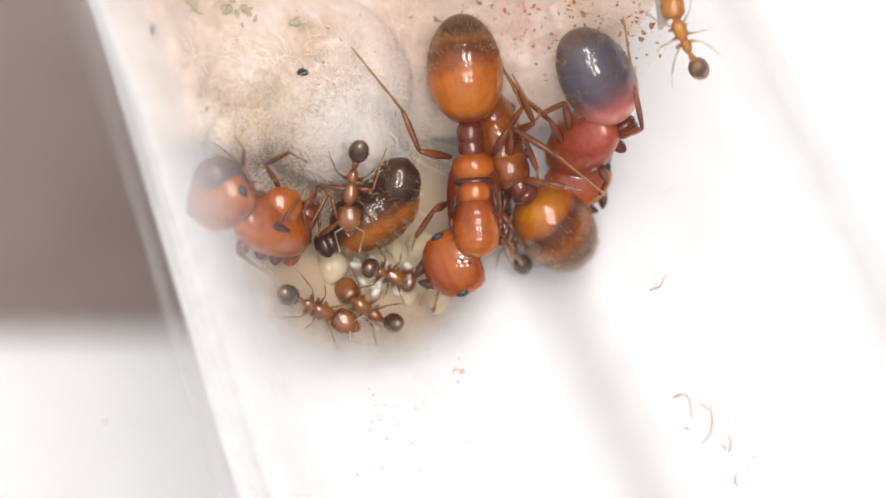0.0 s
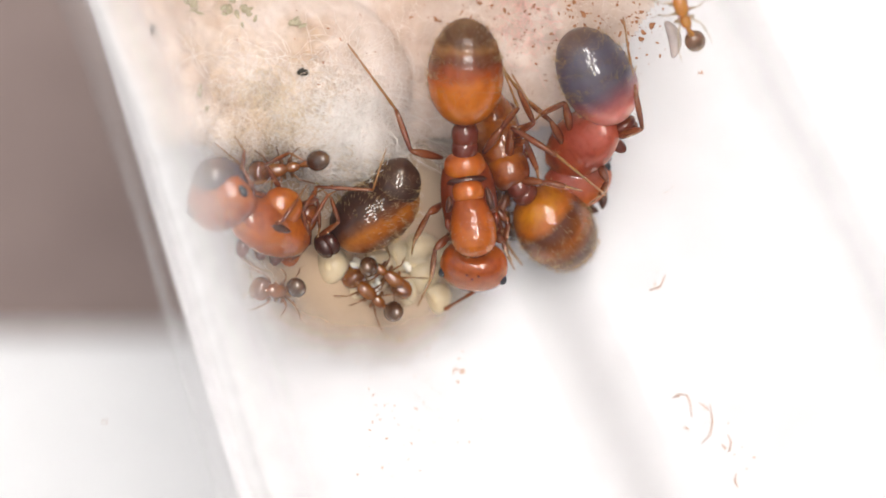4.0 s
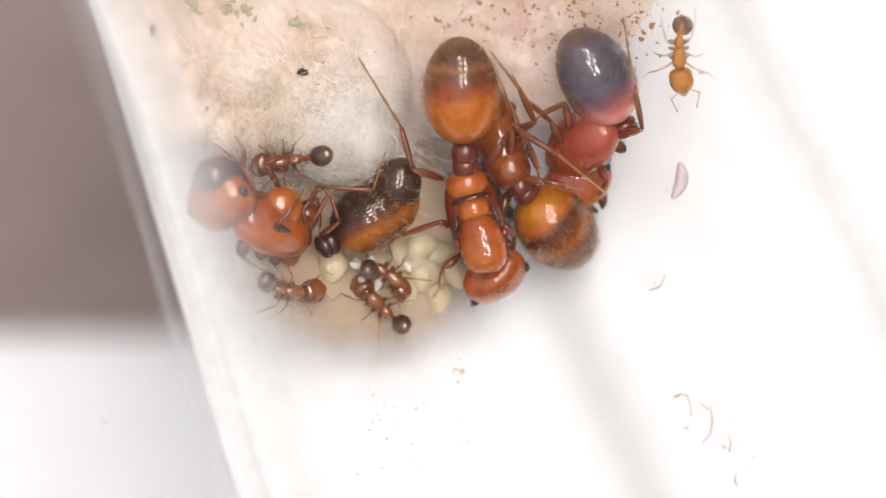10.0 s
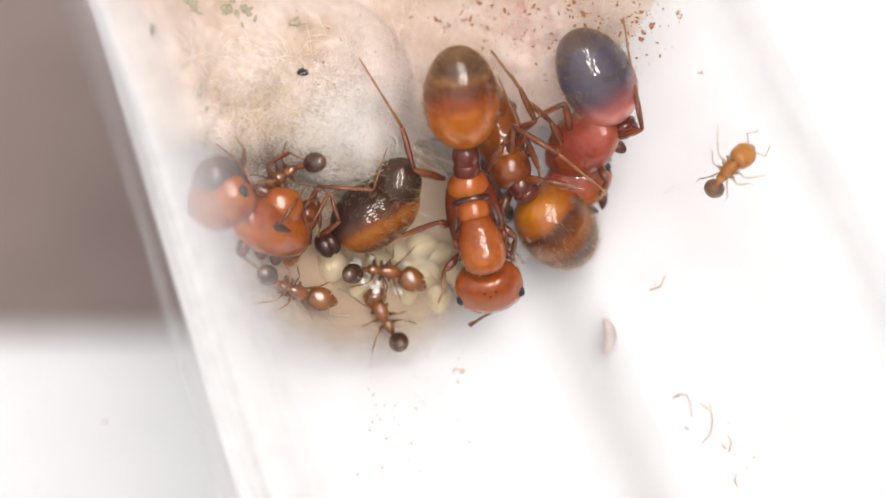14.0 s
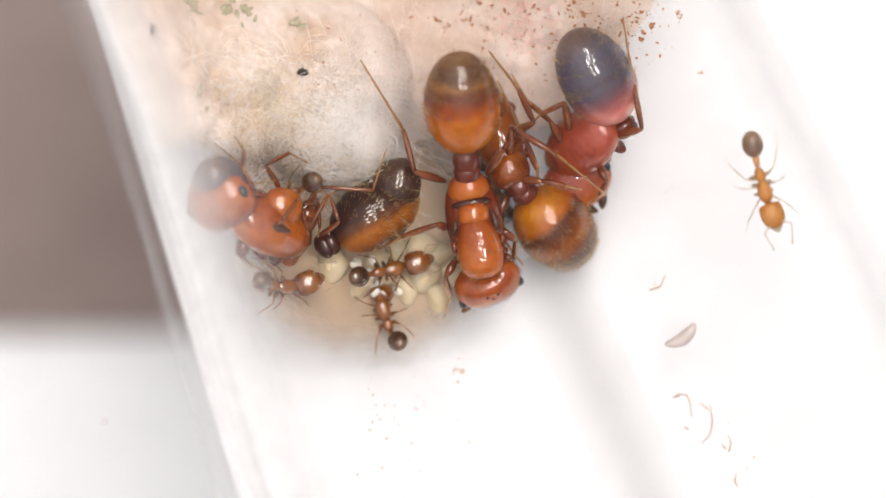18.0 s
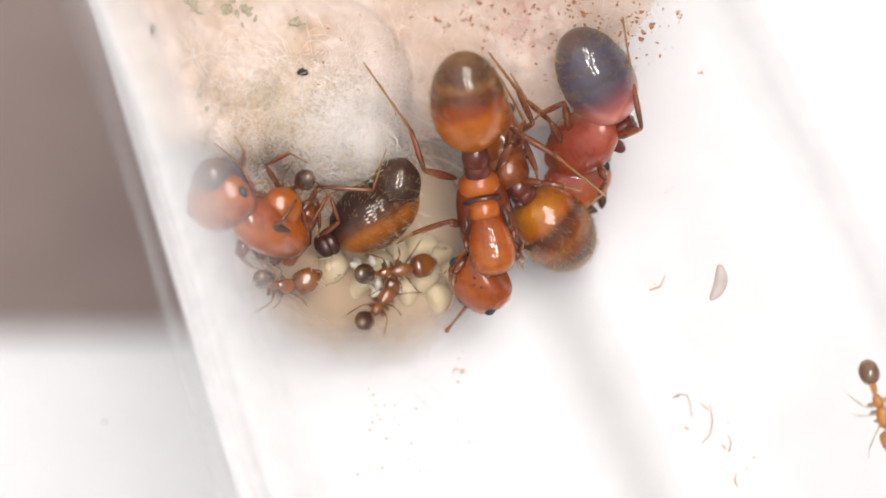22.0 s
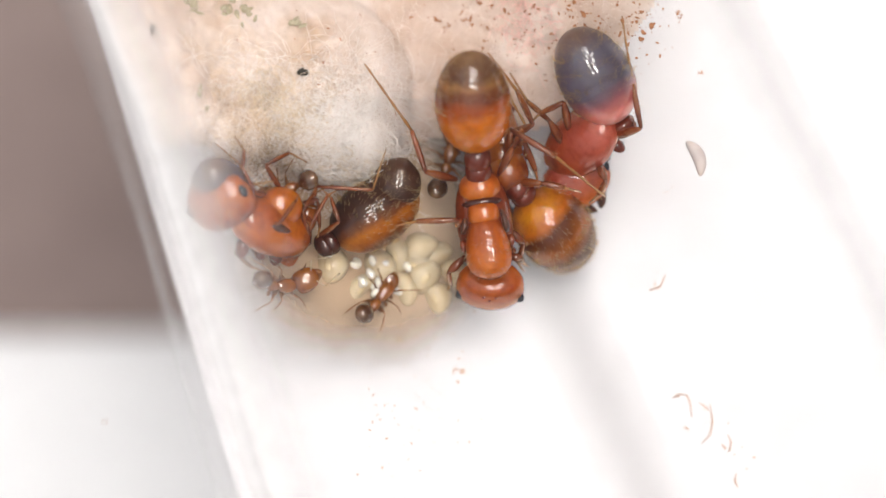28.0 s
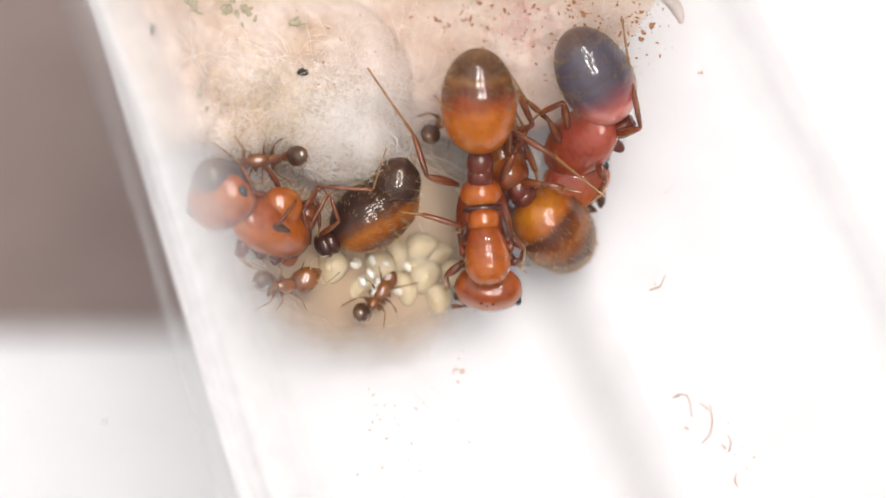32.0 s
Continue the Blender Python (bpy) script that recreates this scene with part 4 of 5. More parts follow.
QC = make_ant("queen_ant", "large red-brown queen ant with a dark abdomen painted hazy slate, curled up", QG, qc0, rel(qc0, (0.0, 0.0, 0.15), W(1096, 213, 2.8)), rel(qc0, (0.0, 2.4, -0.30), W(1040, 338, 0.7)), seed=7, gaster_mat=M_GASTER_C, thorax_mat=M_THORAX_C, scale=0.98, back="smooth", waist=0.5,
              gscale=(0.96, 1.02, 1.02), feelers=(),
              legs=px_legs(((1010, 235, 2.0), (1000, 182, 2.9), (958, 202, 2.6), (938, 222, 2.0)),
                           ((1090, 240, 2.2), (1137, 228, 2.9), (1122, 150, 3.0), (1103, 30, 3.0)),
                           ((1000, 260, 1.8), (975, 215, 2.3), (935, 180, 1.8), (905, 130, 1.3)),
                           ((1060, 290, 1.8), (1075, 320, 2.0), (1062, 345, 1.7), (1045, 360, 1.4))))
QC["gaster"].matrix_basis = qc0.inverted() @ aim(W(1115, 241, 2.1), W(1050, 126, 2.8))

qd0 = queen_root((552, 415), (448, 384), 1.75, 3.55, 40)
QD = make_ant("queen_ant", QL + "with a dark brown abdomen", QG, qd0, rel(qd0, QA_BASE, W(672, 364, 1.75)), rel(qd0, QA_NECK, W(384, 344, 3.9), -25), seed=9, gaster_mat=M_GASTER_D, thorax_mat=M_THORAX_D, waist_mat=M_PLUM, waist=0.56, back="smooth",
              gscale=(0.86, 0.92, 0.90), feelers=(), leg_r=0.055,
              legs=px_legs(((470, 345, 3.0), (452, 340, 3.9), (425, 290, 3.9), (380, 252, 3.8)),
                           ((540, 380, 2.4), (552, 395, 3.1), (580, 345, 3.0), (610, 330, 2.5)),
                           ((548, 372, 2.3), (560, 330, 2.9), (660, 336, 2.9), (684, 262, 2.9)),
                           ((530, 420, 2.2), (540, 440, 2.4), (515, 460, 1.9), (500, 478, 1.7)),
                           ((460, 400, 2.6), (430, 300, 3.9), (432, 265, 3.9), (415, 240, 3.7)),
                           ((548, 432, 2.3), (536, 372, 3.0), (556, 342, 2.8), (590, 326, 2.3)),
                           ((530, 360, 2.6), (562, 352, 3.0), (566, 402, 2.4), (556, 440, 1.9)),
                           ((500, 340, 2.9), (470, 292, 3.6), (512, 270, 3.3), (545, 288, 2.9)),
                           ((560, 420, 2.0), (600, 392, 2.9), (586, 350, 2.9), (560, 322, 2.6))))
QD["gaster"].matrix_basis = qd0.inverted() @ aim(W(560, 444, 2.1), W(672, 372, 1.75))


def on_back(p, q):
    """Pose in the brown queen's space of a plate that lies at p and points to q."""
    return qd0.inverted() @ aim(W(*p), W(*q))


part("scutellum", egg(1.02, 0.92, 0.74, 0.5, rings=26, n=28, y0=-0.51, grooves=(0.38, 0.66), power=0.45, lumps=0.05, seed=8), M_AMBER, QD["root"], "glossy amber back plate", m=on_back((500, 364, 3.15), (440, 344, 3.5)))
part("propodeum_plate", egg(0.62, 0.86, 0.62, 0.5, rings=16, n=24, y0=-0.31, power=0.45, lumps=0.06, seed=5), M_THORAX_B, QD["root"], "brown rear plate", m=on_back((540, 386, 2.45), (500, 372, 2.8)))
part("scutum", egg(1.30, 0.95, 0.80, 0.45, rings=22, n=28, y0=-0.65, grooves=(0.3, 0.8), power=0.45, lumps=0.05, seed=2), M_THORAX, QD["root"], "wet glossy orange back plate", m=on_back((452, 404, 3.42), (404, 380, 3.78)))
part("wing_scar", egg(0.70, 0.26, 0.34, y0=-0.35, lumps=0.5, seed=3), M_JOINT, QD["root"], "dark scar where a wing was shed", m=on_back((494, 404, 3.52), (530, 412, 3.30)))
lobe = (qd0 @ QD["gaster"].matrix_basis).inverted() @ aim(W(672, 384, 1.55), W(714, 300, 2.05))
part("hind_segment", egg(1.62, 1.24, 1.2, 0.55, rings=30, n=30, y0=0.05, grooves=(0.42, 0.70), power=0.5, lumps=0.04, seed=4), M_GASTER_T, QD["gaster"], "dark brown tip of the abdomen", m=lobe)
part("hairs", bristles(1.62, 1.24, 1.2, 420, 0.10, (0.25, 0.40, 0.42, 0.55, 0.70, 0.72, 0.85), 77, 0.55), M_HAIR, QD["gaster"], "fine pale bristles", m=lobe)

qe0 = queen_root((428, 372), (505, 448), 2.3, 1.6)
QE = make_ant("queen_ant", QL + "half hidden below the others", QG, qe0, rel(qe0, QA_BASE, W(360, 282, 4.9)), rel(qe0, QA_NECK, W(530, 470, 0.9)), seed=13, gaster_mat=M_GASTER_C, thorax_mat=M_THORAX_D, scale=0.72,
              feelers=(), legs=px_legs(((440, 420, 1.9), (420, 445, 2.3), (450, 470, 1.6), (480, 480, 1.3)), ((470, 440, 1.8), (475, 462, 1.9), (500, 475, 1.4), (515, 490, 1.1)),
                           ((450, 400, 2.8), (500, 392, 3.8), (528, 352, 3.6), (545, 325, 3.3)), ((430, 390, 2.8), (415, 350, 4.0), (450, 322, 3.9), (490, 318, 3.8))))

# ---- workers ----
WG = "small worker ants"
WL = "small brown worker ant "
W_GC, W_HC = 0.30 + 0.31, 0.30


def worker_pose(gu, gv, mu, mv, hu, hv, lift=0.42, floor=None, pitch=-1):
    """Root, gaster and head poses from the middles of abdomen, mesosoma and head in plan."""
    d = (Vector((mu - gu, mv - gv)).normalized() + Vector((hu - mu, hv - mv)).normalized())
    d = d.normalized() if d.length > 1e-3 else Vector((mu - gu, mv - gv)).normalized()
    half = WORKER["meso"] / 2 * 70
    f = floor or floor_z
    b, n = (mu - d.x * half, mv - d.y * half), (mu + d.x * half, mv + d.y * half)
    zb, zn = f(*b) + lift, f(*n) + lift
    root = aim(W(*b, zb), W(*n, zn))
    g = rel(root, (0, 0.02, 0), reach(spot(root, (0, 0.02, 0)), gu, gv, W_GC, pitch))
    h = rel(root, (0, 0.93, 0), reach(spot(root, (0, 0.93, 0)), hu, hv, W_HC, -1))
    return root, g, h


def make_worker(name, label, first, lift=0.42, floor=None, seed=1, pitch=-1, pale=False):
    root, g, h = worker_pose(*first, lift, floor, pitch)
    return make_ant(name, label, WG, root, g, h, queen=False, legs=spread_legs(root, jitter=0.16, seed=seed), seed=seed, gaster_mat=M_GASTER_P if pale else None, thorax_mat=M_WORKER_P if pale else None, leg_mat=M_TARSUS_W if pale else None)


def on_top(u, v):
    return max(floor_z(u, v), 2.55 if u < 640 else 1.2)


WA = make_worker("worker_ant", WL + "climbing between cotton and queens", (635, 268, 622, 330, 618, 388), 0.42, on_top, 21, 1)
WB = make_worker("worker_ant", WL + "beside the tube wall", (510, 522, 566, 548, 615, 572), seed=22, pitch=1)
WC = make_worker("worker_ant", WL + "standing on the pale brood", (655, 475, 690, 487, 722, 497), 0.75, seed=23, pitch=1)
WD = make_worker("worker_ant", WL + "tending the brood, head towards the queens", (697, 572, 650, 548, 614, 514), 0.45, seed=24, pitch=1)
WE = make_worker("worker_ant", WL + "half hidden under a queen", (926, 470, 900, 420, 885, 370), 0.40, seed=25)
WF = make_worker("worker_ant", "small worker ant painted pale golden for glare, roaming along the clear tube wall", (1237, 122, 1208, 65, 1190, 15), 0.40, seed=26, pale=True)


# ---- brood ----
def grub(length, wide, curl, n=14, rings=16):
    """A curved, faintly ringed larva, middle at the origin, long axis y."""
    prof = []
    v = []
    sh, faces = egg(length, wide, wide * 0.92, 0.55, rings=rings, n=n, y0=-length / 2, grooves=(0.2, 0.32, 0.44, 0.56, 0.68, 0.8))
    for x, y, z in sh:
        t = y / length
        v.append((x + curl * (1 - 4 * t * t), y, z))
    return v, faces


larva = solo("larva", grub(0.94, 0.34, 0.13), M_LARVA_PALE, pose(0, 0, 0), "pale crescent-shaped ant larva on clear plastic", "larva", "ant larvae")


def build_brood():
    rng = random.Random(31)
    spots = [(582, 470, 0.95, 0.80), (770, 528, 0.80, 0.66), (735, 470, 0.9, 0.6), (775, 455, 0.85, 0.6), (712, 512, 0.9, 0.6), (700, 452, 0.9, 0.6), (800, 488, 0.8, 0.6), (640, 512, 0.9, 0.5), (668, 478, 1.0, 0.8), (752, 492, 0.95, 0.85), (745, 445, 1.0, 0.8)]
    for u, v, l, w in spots:
        z = floor_z(u, v) + w * 0.10
        a = rng.uniform(0, 180)
        base = Matrix.Translation(W(u, v, z) * MM) @ pose(0, 0, 0, 0, 0, a)
        grubs = thing("larva", base, "pale translucent ant larva in the brood pile", "larva", "ant larvae")
        part("body", grub(l, w, 0.10), M_LARVA, grubs)
        if u in (582, 752, 700, 735, 770, 640):
            part("gut", egg(l * 0.35, w * 0.3, w * 0.16, y0=-l * 0.17, rings=8, n=10), M_GUT, grubs, "brown gut showing through", m=pose(0, 0, w * 0.385 * MM))
    for _ in range(14):
        u, v = rng.gauss(652, 22), rng.gauss(482, 20)
        z = floor_z(u, v) + 0.22 + rng.uniform(0, 0.2)
        m = Matrix.Translation(W(u, v, z) * MM) @ pose(0, 0, 0, rng.uniform(-30, 30), 0, rng.uniform(0, 180))
        solo("ant_egg", egg(0.30, 0.19, 0.19, y0=-0.15, rings=8, n=12), M_EGG, m, "tiny white ant egg in the brood pile", "egg", "ant eggs")


build_brood()


# ---- dirt ----
def chip(rng, c, size):
    v, f = egg(size, size * rng.uniform(0.3, 0.8), size * 0.22, y0=-size / 2, rings=5, n=8)
    a = rng.uniform(0, math.pi)
    out = []
    for x, y, z in v:
        k = 1 + 0.8 * noise.noise(Vector((x / size * 2.5 + c.x * 3, y / size * 2.5, z / size + c.y * 3)))
        out.append((c.x + k * (x * math.cos(a) - y * math.sin(a)), c.y + k * (x * math.sin(a) + y * math.cos(a)), c.z + z * k))
    return out, f


def scatter(name, label, mat, clusters, on_cotton, seed):
    rng = random.Random(seed)
    out = []
    for cu, cv, su, sv, count, lo, hi in clusters:
        for _ in range(count):
            u, v = rng.gauss(cu, su), rng.gauss(cv, sv)
            z = cotton_top(u, v) + 0.02 if on_cotton else floor_z(u, v) + 0.02
            out.append(chip(rng, W(u, v, z), (0.85 if on_cotton else 1.1) * (lo + (hi - lo) * rng.random() ** 3.6)))
    return solo(name, joined(out), mat, Matrix(), label, "dirt", kind="stuff")


scatter("rust_specks", "rust-brown food crumbs stuck in the cotton", M_SPECK, ((700, 60, 80, 50, 110, 0.03, 0.16), (860, 25, 60, 22, 80, 0.05, 0.30), (940, 60, 60, 40, 60, 0.04, 0.2), (1060, 40, 60, 30, 110, 0.05, 0.24), (1125, 40, 22, 40, 80, 0.04, 0.2), (1200, 25, 4, 18, 16, 0.03, 0.1), (740, 220, 30, 40, 110, 0.03, 0.14), (355, 175, 14, 22, 10, 0.06, 0.18), (625, 295, 30, 16, 70, 0.03, 0.13), (660, 220, 30, 40, 60, 0.02, 0.08), (470, 285, 50, 16, 60, 0.03, 0.14), (560, 100, 110, 70, 30, 0.03, 0.10), (940, 120, 40, 50, 90, 0.03, 0.17), (900, 60, 90, 40, 120, 0.02, 0.12), (1000, 60, 50, 45, 70, 0.03, 0.14)), True, 41)
scatter("olive_specks", "dull olive dirt tangled in the cotton", M_MOULD, ((495, 175, 26, 18, 26, 0.05, 0.2), (470, 190, 20, 16, 14, 0.05, 0.2), (500, 470, 16, 8, 8, 0.04, 0.12)), True, 42)
scatter("floor_specks", "pale rusty crumbs on the clear tube floor", M_PALE, ((580, 600, 60, 24, 60, 0.02, 0.09), (640, 585, 90, 26, 90, 0.02, 0.10), (520, 570, 30, 30, 30, 0.02, 0.08), (1300, 800, 16, 34, 22, 0.02, 0.08), (1205, 720, 14, 16, 14, 0.02, 0.08), (720, 750, 80, 65, 190, 0.02, 0.09), (820, 656, 8, 3, 16, 0.03, 0.12), (810, 640, 20, 20, 14, 0.02, 0.07), (770, 725, 20, 12, 10, 0.03, 0.09), (858, 762, 10, 6, 6, 0.03, 0.10), (740, 560, 60, 24, 40, 0.03, 0.10), (1160, 500, 18, 14, 12, 0.04, 0.12), (1000, 700, 160, 90, 34, 0.015, 0.06), (1220, 740, 24, 30, 12, 0.02, 0.08), (1290, 780, 10, 20, 8, 0.03, 0.12)), False, 43)
scatter("dark_specks", "tiny dark crumbs on the clear tube floor", M_SPECK, ((760, 560, 60, 20, 10, 0.02, 0.07), (1190, 330, 8, 6, 2, 0.03, 0.06), (1176, 341, 1, 1, 1, 0.05, 0.06), (1384, 320, 2, 2, 2, 0.03, 0.07), (1033, 746, 3, 3, 2, 0.03, 0.05), (390, 131, 1, 1, 1, 0.03, 0.04), (187, 747, 1, 1, 1, 0.06, 0.08), (1240, 128, 3, 3, 3, 0.04, 0.08), (860, 650, 200, 70, 14, 0.012, 0.04)), False, 44)


def clump(name, label, mat, u, v, size, seed, category="dirt", lift=0.0):
    rng = random.Random(seed)
    c = W(u, v, cotton_top(u, v) + 0.04 + lift)
    shapes = [chip(rng, c + Vector((rng.gauss(0, size * 0.22), rng.gauss(0, size * 0.22), rng.uniform(0, size * 0.2))), size * rng.uniform(0.3, 0.6)) for _ in range(9)]
    return solo(name, joined(shapes), mat, Matrix(), label, category)


clump("seed_crumb", "dark grey crumb caught on the white cotton", M_DARKSPECK, 539, 131, 0.30, 51)
for i, (u, v, s) in enumerate(((340, 14, 0.5), (408, 16, 0.62), (436, 22, 0.42), (522, 44, 0.4), (268, 56, 0.3), (352, 160, 0.26), (366, 193, 0.2))):
    clump("mould_patch", "blurred green mould patch on the cotton", M_MOULD if i != 4 else M_DARKSPECK, u, v, s, 60 + i, "mould")
for k, pts in enumerate((((1200, 697), (1216, 700), (1222, 716), (1224, 738)), ((1256, 714), (1261, 745), (1257, 770), (1243, 784)), ((1198, 699), (1202, 703), (1200, 702)), ((1178, 486), (1168, 508), (1150, 514)), ((1238, 712), (1246, 718), (1254, 726)), ((1190, 706), (1198, 700), (1206, 697)), ((1288, 768), (1294, 784), (1290, 800)), ((1304, 838), (1300, 850), (1306, 862)))):
    solo("shed_skin", limb([W(u, v, floor_z(u, v) + 0.03) for u, v in pts], [0.010, 0.024, 0.020, 0.010][:len(pts)], 6), M_PALE, Matrix(), "curled rusty shred of shed skin on the plastic", "shred", "curled shreds")


# ---- what moves ----
def drive(ant, rows, lift=0.42, floor=None, pitch=-1):
    """Key a worker from rows of seconds and the middles of abdomen, mesosoma and head."""
    a, b, c = [], [], []
    for t, *p in rows:
        root, g, h = worker_pose(*p, lift, floor, pitch)
        a.append((t, root))
        b.append((t, g))
        c.append((t, h))
    walk(ant["root"], a)
    walk(ant["gaster"], b)
    walk(ant["head"], c)


def stride(ant, spans, seed, amp=16.0, beat=0.2):
    """Swing the legs about their hips while the ant walks; spans: (from, to) in seconds."""
    rest = [leg.matrix_basis.copy() for leg in ant["legs"]]
    for i, (leg, m) in enumerate(zip(ant["legs"], rest)):
        rows = [(0.0, m)]
        for t0, t1 in spans:
            k, t = 0, t0 + beat
            while t < t1:
                s = amp * (1 if (k + i) % 2 else -1)
                rows.append((round(t, 2), Matrix.Translation(m.translation) @ Matrix.Rotation(radians(s), 4, "Z") @ m.to_3x3().to_4x4()))
                t += beat
                k += 1
        walk(leg, rows + [(32.0, m)])


def toes(ant, root_rows, leg, targets):
    """Keep a leg's toe on its places (t, u, v, z) while the body moves."""
    hip = leg.matrix_basis.translation.copy()
    rows = []
    for t, root in root_rows:
        k = 0
        while k < len(targets) - 2 and targets[k + 1][0] < t:
            k += 1
        (t0, *p), (t1, *q) = targets[k], targets[min(k + 1, len(targets) - 1)]
        f = 0.0 if t1 == t0 else min(max((t - t0) / (t1 - t0), 0), 1)
        f = f * f * (3 - 2 * f)
        goal = W(*[a + (b - a) * f for a, b in zip(p, q)])
        rows.append((t, root.inverted() @ aim(root @ hip / MM, goal)))
    walk(leg, rows)


def motions():
    # the middle queen: waist node and front of the back plate
    body_a = [(0, 833, 225, 845, 438), (0.5, 830, 222, 839, 435), (1, 824, 221, 830, 430), (1.5, 815, 216, 842, 432), (2, 819, 222, 848, 438), (3, 825, 219, 852, 438), (3.5, 819, 222, 848, 443), (5.5, 809, 222, 836, 446), (6, 818, 219, 842, 444), (7, 825, 221, 846, 447), (8, 824, 227, 846, 449), (8.5, 818, 234, 848, 456)]
    body_b = [(9, 813, 245, 854, 464), (9.5, 809, 253, 861, 469), (10, 807, 257, 865, 472), (11, 805, 262, 867, 475), (12, 804, 266, 866, 478), (13, 804, 265, 861, 478), (14, 812, 257, 862, 479), (14.5, 813, 256, 858, 478), (16.5, 809, 259, 850, 478), (17, 813, 259, 850, 478), (18, 816, 263, 856, 481), (19, 815, 266, 858, 484)]
    body_c = [(20, 812, 270, 862, 485), (20.5, 815, 260, 866, 481), (21, 824, 256, 872, 479), (22, 833, 256, 879, 481), (23, 830, 256, 877, 479), (24, 835, 257, 877, 481), (25, 839, 256, 875, 481), (27.5, 836, 257, 870, 485), (28, 839, 260, 870, 487), (29, 847, 263, 870, 490), (30, 845, 265, 870, 490), (31, 847, 266, 870, 490), (32, 844, 271, 866, 493)]
    roots = [(row[0], qa_root(*row)) for row in body_a + body_b + body_c]
    walk(QA["root"], roots)

    def root_at(t):
        k = max(i for i, r in enumerate(roots) if r[0] <= t)
        (t0, a), (t1, b) = roots[k], roots[min(k + 1, len(roots) - 1)]
        return a if t1 == t0 else a.lerp(b, (t - t0) / (t1 - t0))

    rear = [(0, 818, 119), (1, 821, 122), (2, 822, 125), (3, 826, 125), (3.5, 822, 127), (5.5, 822, 128), (6, 827, 130), (7, 832, 136), (8, 830, 136), (9, 820, 149), (10, 812, 160), (11, 808, 166), (12, 806, 171), (13, 805, 172), (14, 812, 172), (16.5, 808, 177), (17, 811, 178), (19, 812, 182), (20, 809, 184), (21, 814, 180), (23, 821, 178), (25, 826, 176), (27.5, 830, 178), (28, 833, 180), (30, 840, 180), (32, 843, 179)]
    walk(QA["gaster"], [(t, rel(root_at(t), QA_WAIST, reach(spot(root_at(t), QA_WAIST), u + 4, v + 2, Q_GC, 1))) for t, u, v in rear])
    face = [(0, 786, 487), (1, 812, 488), (2, 842, 474), (3, 845, 486), (3.5, 842, 486), (5.5, 826, 490), (6, 822, 490), (7, 824, 492), (8, 836, 490), (9, 862, 494), (10, 876, 496), (11, 874, 500), (13, 870, 502), (14, 866, 526), (14.5, 860, 526), (16.5, 855, 504), (17, 860, 506), (19, 860, 508), (20, 862, 508), (21, 864, 532), (22, 840, 514), (23, 860, 504), (25, 862, 504), (27.5, 866, 516), (29, 864, 516), (32, 862, 516)]

    def head_pose(t, u, v):
        """The head in the body's space; when it is tucked under, it keeps the body's heading."""
        root = root_at(t)
        neck = spot(root, QA_NECK)
        goal = reach(neck, u, v - 13, Q_HC)
        out = Vector((goal.x - neck.x, goal.y - neck.y, 0)).length
        ahead = (root.to_3x3() @ Vector((0, 1, 0))).normalized()
        return rel(root, QA_NECK, goal + ahead * 0.24 * max(1 - out / 0.75, 0.0))

    walk(QA["head"], [(t, head_pose(t, u, v)) for t, u, v in face])
    feet = (((0, 622, 84, 2.9), (32, 622, 84, 2.9)),
            ((0, 728, 445, 1.5), (1, 728, 445, 1.5), (2, 765, 465, 1.0), (6, 700, 430, 1.9), (8, 680, 436, 1.9), (24, 680, 438, 1.9), (25, 690, 430, 2.2), (28, 660, 400, 2.8), (29, 620, 356, 3.2), (30, 690, 420, 2.6), (30.5, 630, 350, 3.2), (32, 640, 352, 3.2)),
            ((0, 742, 540, 0.4), (8, 740, 545, 0.4), (10, 770, 520, 0.4), (21, 795, 548, 0.4), (24, 800, 500, 0.4), (32, 795, 500, 0.4)),
            ((0, 885, 110, 1.7), (32, 885, 115, 1.7)),
            ((0, 905, 465, 0.8), (10, 915, 470, 0.8), (32, 925, 470, 0.8)),
            ((0, 912, 480, 0.4), (10, 915, 485, 0.4), (32, 935, 470, 0.4)))
    for leg, targets in zip(QA["legs"], feet):
        toes(QA, roots, leg, targets)
    # its feelers point to places on the floor

    def face_at(t):
        k = max(i for i, r in enumerate(face) if r[0] <= t)
        (t0, *a), (t1, *b) = face[k], face[min(k + 1, len(face) - 1)]
        f = 0.0 if t1 == t0 else (t - t0) / (t1 - t0)
        return [p + (q - p) * f for p, q in zip(a, b)]

    tips = [(0, 765, 605), (1, 790, 575), (2, 795, 555), (3, 800, 545), (3.5, 790, 560), (5.5, 735, 568), (6, 735, 563), (7, 760, 560), (8, 775, 566), (9, 780, 555), (10, 815, 560), (11, 850, 552), (12, 800, 555), (13, 800, 553), (14, 835, 582), (14.5, 820, 555), (16.5, 850, 545), (18, 830, 545), (19, 845, 541), (20, 820, 545), (21, 870, 578), (22, 790, 598), (23, 845, 548), (24, 786, 566), (25, 815, 502), (25.5, 818, 508), (27.5, 790, 590), (28, 830, 512), (29, 812, 550), (30, 820, 545), (31, 770, 578), (32, 815, 548)]
    for feeler, side in zip([o for o in QA["head"].children if o.name.startswith("antenna")], (0, 1)):
        at = feeler.matrix_basis.translation.copy()
        rows = []
        for t, u, v in tips:
            root = root_at(t)
            hm = root @ head_pose(t, *face_at(t))
            p = hm @ at / MM
            goal = W(u, v, 0.9) if side == 0 else W(940 + 6 * math.sin(t * 2), 462, 0.9)
            rows.append((t, hm.inverted() @ aim(p, goal)))
        walk(feeler, rows)

